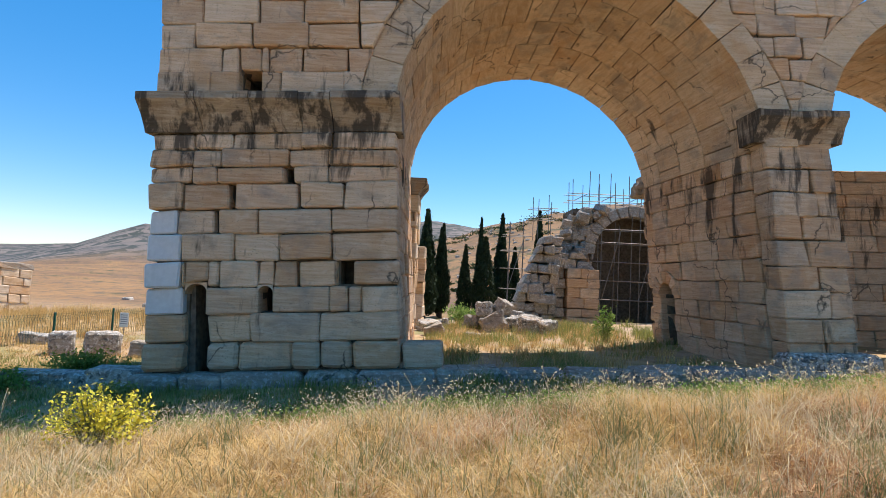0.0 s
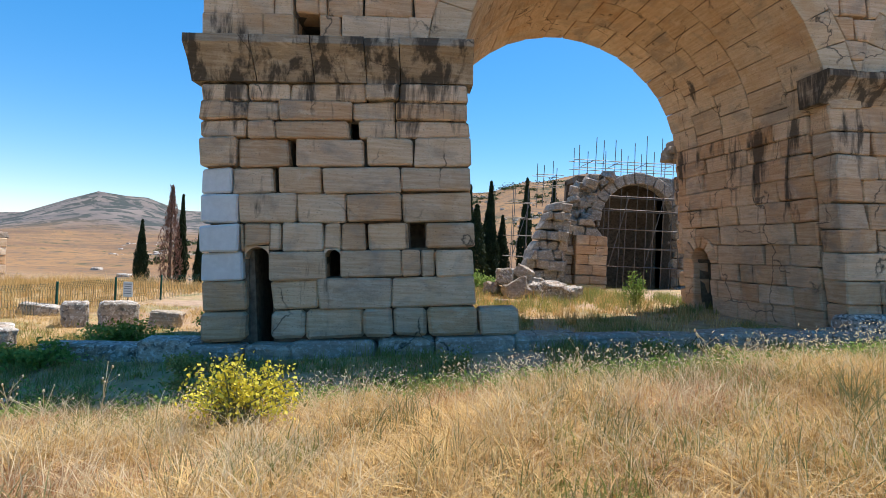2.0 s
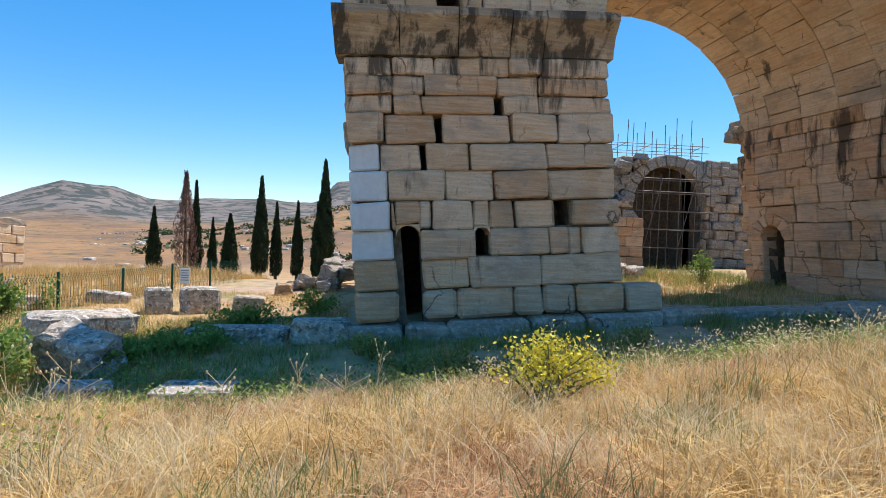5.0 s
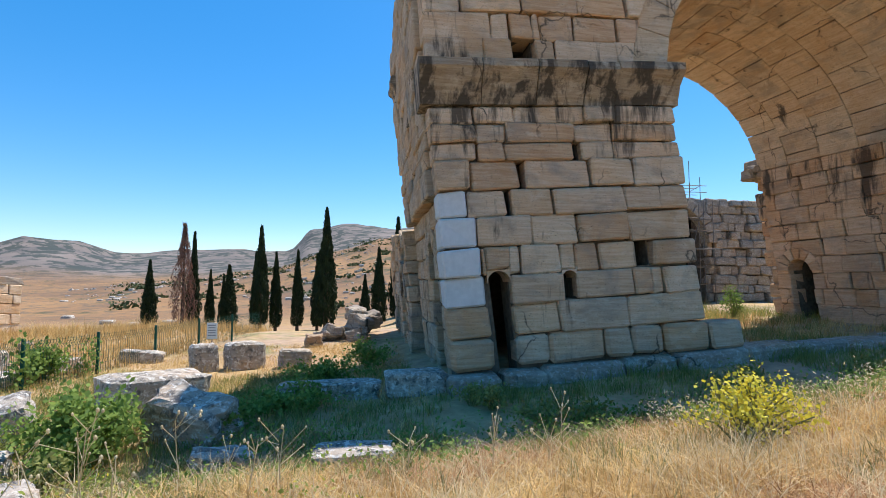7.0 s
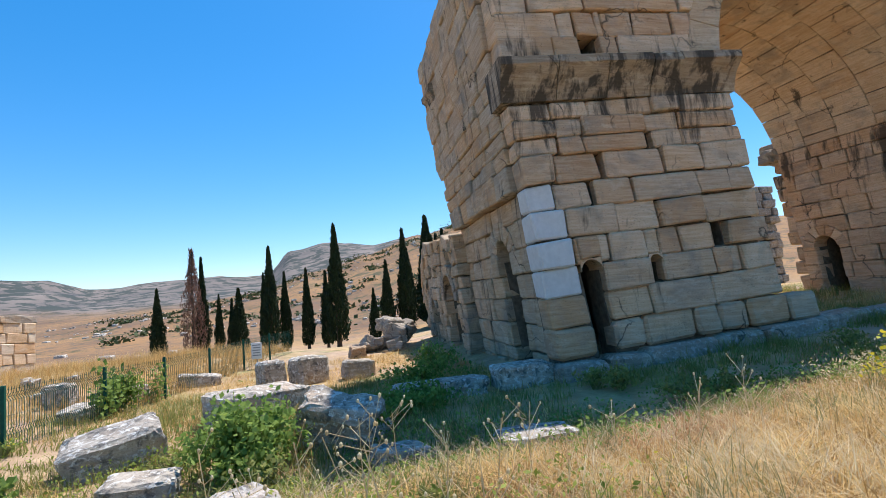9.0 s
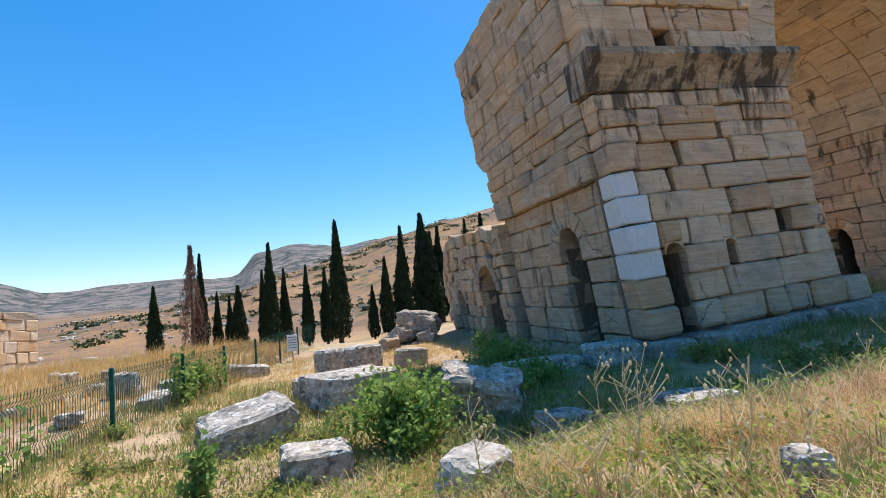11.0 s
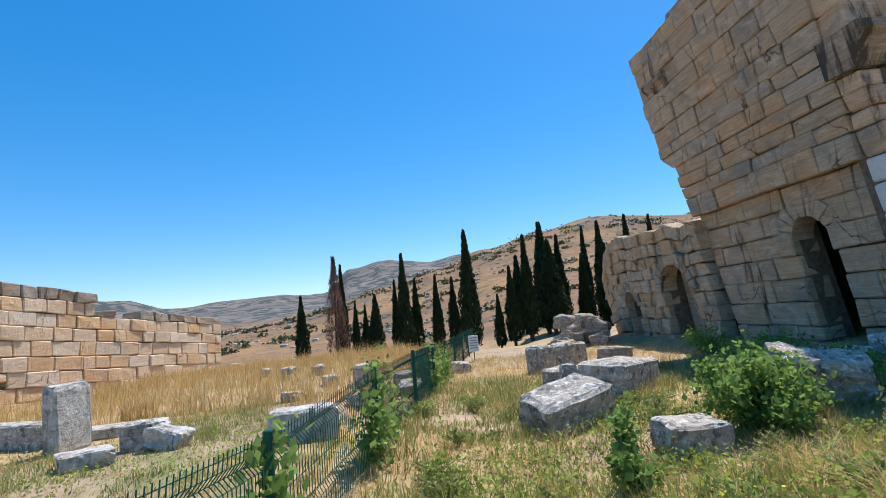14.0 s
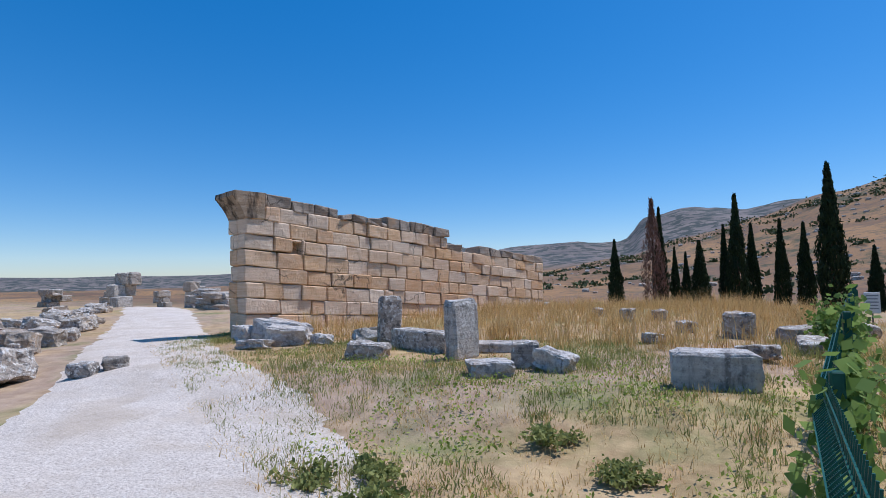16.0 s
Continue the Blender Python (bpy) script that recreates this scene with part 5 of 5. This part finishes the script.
bush("green_shrub", "upright leafy weed with broad leaves", (-13.3, 6.0), (0.25, 0.2, 0.5), 380, 0.07, VINE, 8, 8, None, 0.8, group="green shrubs")
bush("green_shrub", "low pale green weed clump", (-10.5, 6.3), (0.35, 0.3, 0.6), 420, 0.06, GREEN, 9, 10, None, 0.6, group="green shrubs")
bush("green_shrub", "dark shrub in the shade of the ruin", (-8.6, 9.3), (0.8, 0.6, 0.45), 1500, 0.07, FIG, 10, 16, None, 0.6, group="green shrubs")
bush("green_shrub", "dark shrub in the shade of the ruin", (-8.2, 11.2), (0.9, 0.7, 0.6), 1800, 0.07, FIG, 11, 16, None, 0.6, group="green shrubs")
bush("green_shrub", "dark shrub in the shade of the ruin", (-7.4, 14.4), (0.6, 0.9, 0.7), 1500, 0.07, FIG, 12, 16, None, 0.6, group="green shrubs")
bush("green_shrub", "green weeds by the fallen block", (-9.4, 8.6), (0.7, 0.6, 0.4), 1500, 0.07, FIG, 13, 16, None, 0.6, group="green shrubs")
bush("green_shrub", "green shrub by the arch pier", (5.2, 17.2), (0.4, 0.4, 1.1), 900, 0.07, FIG, 14, 12, None, 0.6, group="green shrubs")
bush("green_shrub", "low green shrub on the rubble", (0.4, 22.3), (1.0, 0.8, 0.9), 1600, 0.09, VINE, 15, 16, None, 0.6, group="green shrubs")
bush("green_shrub", "round dark green shrub beyond the fence", (-14.6, 13.6), (0.55, 0.5, 0.85), 1300, 0.09, FIG, 16, 16, None, 0.6, group="green shrubs")
rng = random.Random(9)
for i in range(40):
    x, y = rng.uniform(-15.0, -9.0), rng.uniform(4.2, 12.0)
    bush("weed_clump", "low leafy green weed clump in dry grass", (x, y), (rng.uniform(0.2, 0.45), rng.uniform(0.2, 0.4), rng.uniform(0.14, 0.3)), 420, 0.04, GREEN if i % 4 else VINE, 100 + i, 12, None, 0.45, "weed", "weeds", 40 if i % 4 == 0 else None)
for i, (x, y) in enumerate(((-19.0, 5.9), (-18.6, 5.4), (-19.4, 5.6), (-18.1, 5.2), (-18.5, 4.8), (-17.6, 5.3), (-17.2, 6.6), (-17.9, 7.2))):
    bush("weed_clump", "low dark green weed mat on bare earth", (x, y), (0.32, 0.28, 0.14), 700, 0.045, GREEN, 140 + i, 12, None, 0.6, "weed", "weeds by the path")
for i in range(9):
    x, y = rng.uniform(-6, 7.5), rng.uniform(6.8, 8.8)
    bush("weed_clump", "shaded green weeds at the foot of the bath", (x, y), (0.4, 0.35, 0.35), 420, 0.06, GREEN, 160 + i, 10, None, 0.5, "weed", "weeds by the bath")


def vine(a, b, count, seed, high=1.15):
    """Creeper hanging on the fence between two points."""
    r = np.random.RandomState(seed)
    u = r.rand(count)
    p = np.stack([a[0] + (b[0] - a[0]) * u, a[1] + (b[1] - a[1]) * u, np.zeros(count)], 1)
    z0 = np.array([ground_z(q[0], q[1]) for q in p])
    p[:, 2] = z0 + high * (r.rand(count) ** 0.8) * (0.75 + 0.3 * np.sin(u * 9 + seed))
    v, t = leaf_cloud(p, np.array([0.09, 0.09, 0.07]), 0.085, seed, 0.8, 0.1)
    plant = thing("fence_vine", "green creeper with broad leaves climbing the wire fence", "vine", group="vines on the fence")
    raw_mesh("foliage", v, t, VINE, parent=plant)
    bm = bmesh.new()
    for k in range(0, count, 45):
        foot = Vector((p[k][0], p[k][1], z0[k] - 0.03))
        tip = Vector((p[k][0] + 0.1 * (r.rand() - 0.5), p[k][1] + 0.1 * (r.rand() - 0.5), p[k][2]))
        bend = foot.lerp(tip, 0.5) + Vector((0.06 * (r.rand() - 0.5), 0.06 * (r.rand() - 0.5), 0))
        tube(bm, foot, bend, 0.006, 5)
        tube(bm, bend, tip, 0.004, 5)
    part("stem", bm, STEM, plant)


def along(k, u):
    (x0, y0), (x1, y1) = FENCE_LINE[k], FENCE_LINE[k + 1]
    return (x0 + (x1 - x0) * u, y0 + (y1 - y0) * u)


vine(along(0, 0.95), along(1, 0.05), 330, 1, 1.05)
vine(along(1, 0.88), along(2, 0.12), 620, 2, 1.1)
vine(along(2, 0.3), along(2, 0.42), 60, 3, 1.0)
vine(along(3, 0.9), along(4, 0.1), 260, 4, 1.1)
vine(along(4, 0.75), along(4, 0.95), 160, 5, 0.95)


def dry_stalk(x, y, high, seed):
    """A bare branching thistle stem with small dry heads."""
    r = random.Random(seed)
    t = thing("dry_thistle", "tall bare dry thistle stalk with small pale heads", "weed", (x, y, ground_z(x, y) - 0.02), "dry thistles")
    bm = bmesh.new()
    heads = bmesh.new()
    lean = Vector((r.uniform(-0.25, 0.25), r.uniform(-0.2, 0.2), 1.0)) * high
    tube(bm, (0, 0, 0), lean * 0.55, 0.006, 5)
    tube(bm, lean * 0.55, lean + Vector((r.uniform(-0.05, 0.05), 0, 0)), 0.004, 5)
    for k in range(7):
        u = r.uniform(0.35, 0.95)
        foot = lean * u
        tip = foot + Vector((r.uniform(-0.22, 0.22), r.uniform(-0.18, 0.18), r.uniform(0.06, 0.22)))
        tube(bm, foot, tip, 0.003, 4)
        bmesh.ops.create_icosphere(heads, subdivisions=1, radius=r.uniform(0.008, 0.016), matrix=Matrix.Translation(tip) @ Matrix.Diagonal((1, 1, 1.5, 1)))
    part("stalk", bm, SEED, t)
    part("seed_heads", heads, SEED, t)


rng = random.Random(44)
for i in range(26):
    x, y = (rng.uniform(-10.8, -7.6), rng.uniform(4.0, 6.2)) if i < 16 else (rng.uniform(-7.6, 4.0), rng.uniform(5.4, 6.3))
    dry_stalk(x, y, rng.uniform(0.45, 0.9) if i < 16 else rng.uniform(0.35, 0.6), 400 + i)

# grass
rs = np.random.RandomState(11)


def scatter(n, x0, x1, y0, y1, keep, clump=0.0):
    p = np.stack([x0 + (x1 - x0) * rs.rand(n), y0 + (y1 - y0) * rs.rand(n)], 1)
    if clump:
        k = max(1, n // 14)
        c = np.stack([x0 + (x1 - x0) * rs.rand(k), y0 + (y1 - y0) * rs.rand(k)], 1)
        p = c[rs.randint(0, k, n)] + rs.normal(size=(n, 2)) * clump
    m = np.array([keep(a, b) for a, b in p])
    p = p[m]
    return np.array([(a, b, ground_z(a, b) - 0.01) for a, b in p])


def patch(x, y, s, seed=0.0):
    return noise.noise(Vector((x * s, y * s, 17.0 + seed)))


def in_building(x, y):
    return y > y_front(x) - 0.3 and -6.4 < x < 9.6 and y < 17 and not (-0.7 < x < 6.4)


def dry_zone(x, y):
    if in_building(x, y) or x < -13.5 + rs.rand() * 3:
        return False
    return patch(x, y, 0.7) > -0.6 and (x > -8.5 or patch(x, y, 1.1, 5) > -0.12)


near = scatter(185000, -13, 9.5, 2.0, 6.9, dry_zone, 0.045)
rusty = np.array([patch(p[0], p[1], 0.55, 12) + 0.35 * (rs.rand() - 0.5) > 0.12 for p in near])
blades("dry_grass", near[rusty], RUST, "reddish brown dry grass in patches on the bank", "grass", (0.06, 0.28), 0.0042, 2.8, 21, segs=3)
near = near[~rusty]
blades("dry_grass", near, DRY, "dense straw-coloured dry grass on the bank", "grass", (0.08, 0.33), 0.0042, 2.6, 1, segs=3)
blades("dry_grass", scatter(34000, -12, 9.5, 2.6, 6.3, dry_zone, 0.10), SEED, "bleached wild oats with pale heads", "grass", (0.15, 0.48), 0.003, 1.6, 2, segs=3)
heads = scatter(5200, -4.5, 9.0, 5.6, 6.45, dry_zone, 0.07)
heads[:, 2] += 0.2 + 0.25 * rs.rand(len(heads))
v, t = leaf_cloud(heads, np.array([0.04, 0.04, 0.06]), 0.036, 5, 0.35, -0.6)
raw_mesh("oat_heads", v, t, SEED, "nodding pale oat heads at the top of the bank", "grass", "stuff")


def sprig_zone(x, y):
    return not in_building(x, y) and patch(x, y, 1.0, 14) > 0.06


blades("green_sprigs", scatter(30000, -11, 9.0, 2.3, 6.2, sprig_zone, 0.06), STEM, "thin grey-green sprigs standing in the dry grass", "weed", (0.12, 0.42), 0.004, 0.7, 22, segs=3)


def herbs(name, label, n, x0, x1, y0, y1, keep, high, size, mat, seed):
    p = scatter(n, x0, x1, y0, y1, keep, 0.16)
    p[:, 2] += 0.02 + high * rs.rand(len(p)) ** 1.6
    v, t = leaf_cloud(p, np.array([0.05, 0.05, 0.03]), size, seed, 0.55, 0.3)
    raw_mesh(name, v, t, mat, label, "weeds", "stuff")


herbs("herb_cover", "fresh yellow-green herbs covering the ground between blocks", 30000, -15.9, -7.8, 3.2, 9.5, lambda x, y: not in_building(x, y) and patch(x, y, 0.75, 15) > -0.12, 0.26, 0.045, HERB, 71)
herbs("herb_cover", "low green leaves in the shade by the footing", 22000, -9.5, 8.5, 6.0, 7.6, lambda x, y: y < y_front(x) - 0.35 and patch(x, y, 0.9, 16) > -0.25, 0.24, 0.05, VINE, 72)
herbs("herb_cover", "low green herbs spreading over trodden earth beyond the fence", 14000, -24, -16.3, 4.6, 10.5, lambda x, y: y > 5.0 + 0.55 * (-18 - x) and patch(x, y, 0.6, 18) > 0.02, 0.1, 0.04, HERB, 74)
herbs("herb_flowers", "tiny yellow flowers scattered among the herbs", 700, -15.5, -7.5, 3.2, 7.0, lambda x, y: patch(x, y, 0.75, 15) > -0.1, 0.34, 0.026, YELLOW, 73)


def green_zone(x, y):
    if in_building(x, y):
        return False
    return patch(x, y, 0.6, 3) > (0.12 if y < 6 else -0.1) or (x < -8.5 and patch(x, y, 0.8, 4) > -0.35)


blades("green_grass", scatter(100000, -15.6, 9.0, 2.8, 14.0, green_zone, 0.09), GREEN, "tufts of green weeds among dry grass", "grass", (0.08, 0.32), 0.006, 0.9, 3)
blades("dry_grass", scatter(48000, -15.8, -6.5, 3.0, 20.0, lambda x, y: not in_building(x, y) and patch(x, y, 0.8, 6) > -0.2, 0.1), DRY, "thin dry grass between fallen blocks", "grass", (0.08, 0.32), 0.004, 1.5, 4)
blades("dry_grass", scatter(46000, -30, -13, 9.5, 34, lambda x, y: y > 12.2 + 1.2 * patch(x, y, 0.4, 7) and (Vector((x, y)) - WA).dot(WNOR) < -0.05 and x < -12.2 - (24 - y) * 0.2 or False, 0.12), DRY, "tall tawny dry grass before the wall", "grass", (0.25, 0.7), 0.006, 0.6, 5)
blades("green_grass", scatter(80000, -30, -15.9, 4.0, 13.5, lambda x, y: patch(x, y, 0.5, 8) > -0.12 and y > 4.5 + 0.55 * (-18 - x), 0.09), GREEN, "short green grass on trodden earth", "grass", (0.04, 0.16), 0.005, 0.9, 6)
blades("dry_grass", scatter(36000, -30, -15.9, 3.4, 13.5, lambda x, y: y > 4.3 + 0.55 * (-18 - x), 0.1), DRY, "sparse short dry grass on trodden earth", "grass", (0.04, 0.14), 0.004, 1.0, 7)
blades("green_grass", scatter(16000, -1.0, 9.0, 15.0, 23.0, lambda x, y: patch(x, y, 0.5, 9) > -0.15 and -0.9 < x < 8, 0.1), GREEN, "fresh green grass inside the bath", "grass", (0.15, 0.5), 0.008, 0.8, 8)
blades("dry_grass", scatter(12000, -1.0, 9.0, 11.5, 23.0, lambda x, y: -0.8 < x < 6.3, 0.1), DRY, "dry grass inside the bath", "grass", (0.15, 0.45), 0.006, 0.8, 9)
# scrub on the hill
pts = []
rng = random.Random(14)
for i in range(420):
    az, dist = rng.uniform(-24, 36), 60 + 125 * rng.random() ** 0.6
    x, y = -8 + dist * math.sin(radians(az)), dist * math.cos(radians(az))
    crest = dist > 165
    if not crest and rng.random() > 0.35:
        continue
    s = rng.uniform(0.4, 1.1) * (2.2 if crest else 1.0)
    z = ground_z(x, y)
    pts.append(np.array([x, y, z + s * 0.05]) + np.random.RandomState(i).normal(size=(70, 3)) * np.array([s, s, s * (0.22 if crest else 0.4)]))
pts = np.concatenate(pts)
v, t = leaf_cloud(pts, 0.1, 0.55, 31, 0.8, 0.2)
raw_mesh("hill_scrub", v, t, SCRUB, "dark olive scrub dotted over the hillside", "scrub", "stuff")
hp = []
for i in range(900):
    az, dist = rng.uniform(-28, 30), 50 + 170 * rng.random() ** 0.8
    x, y = -8 + dist * math.sin(radians(az)), dist * math.cos(radians(az))
    if noise.noise(Vector((x * 0.04, y * 0.04, 2))) < -0.05:
        continue
    s = rng.uniform(0.15, 0.6)
    hp.append((x, y, ground_z(x, y), s))
verts, faces = [], []
for x, y, z, s in hp:
    c = [(x + (i - 0.5) * 2 * s * rng.uniform(0.7, 1.2), y + (j - 0.5) * 2 * s * rng.uniform(0.7, 1.2), z + (k - 0.3) * s * rng.uniform(0.8, 1.2)) for i, j, k in CORNERS]
    vv, ff = hexa(c, 0.2 * s)
    faces += [[q + len(verts) for q in f] for f in ff]
    verts += vv
tagged(mesh_object("hill_rocks", verts, faces, GREYSTONE), "scattered grey rocks on the brown hillside", "rocks", kind="stuff")
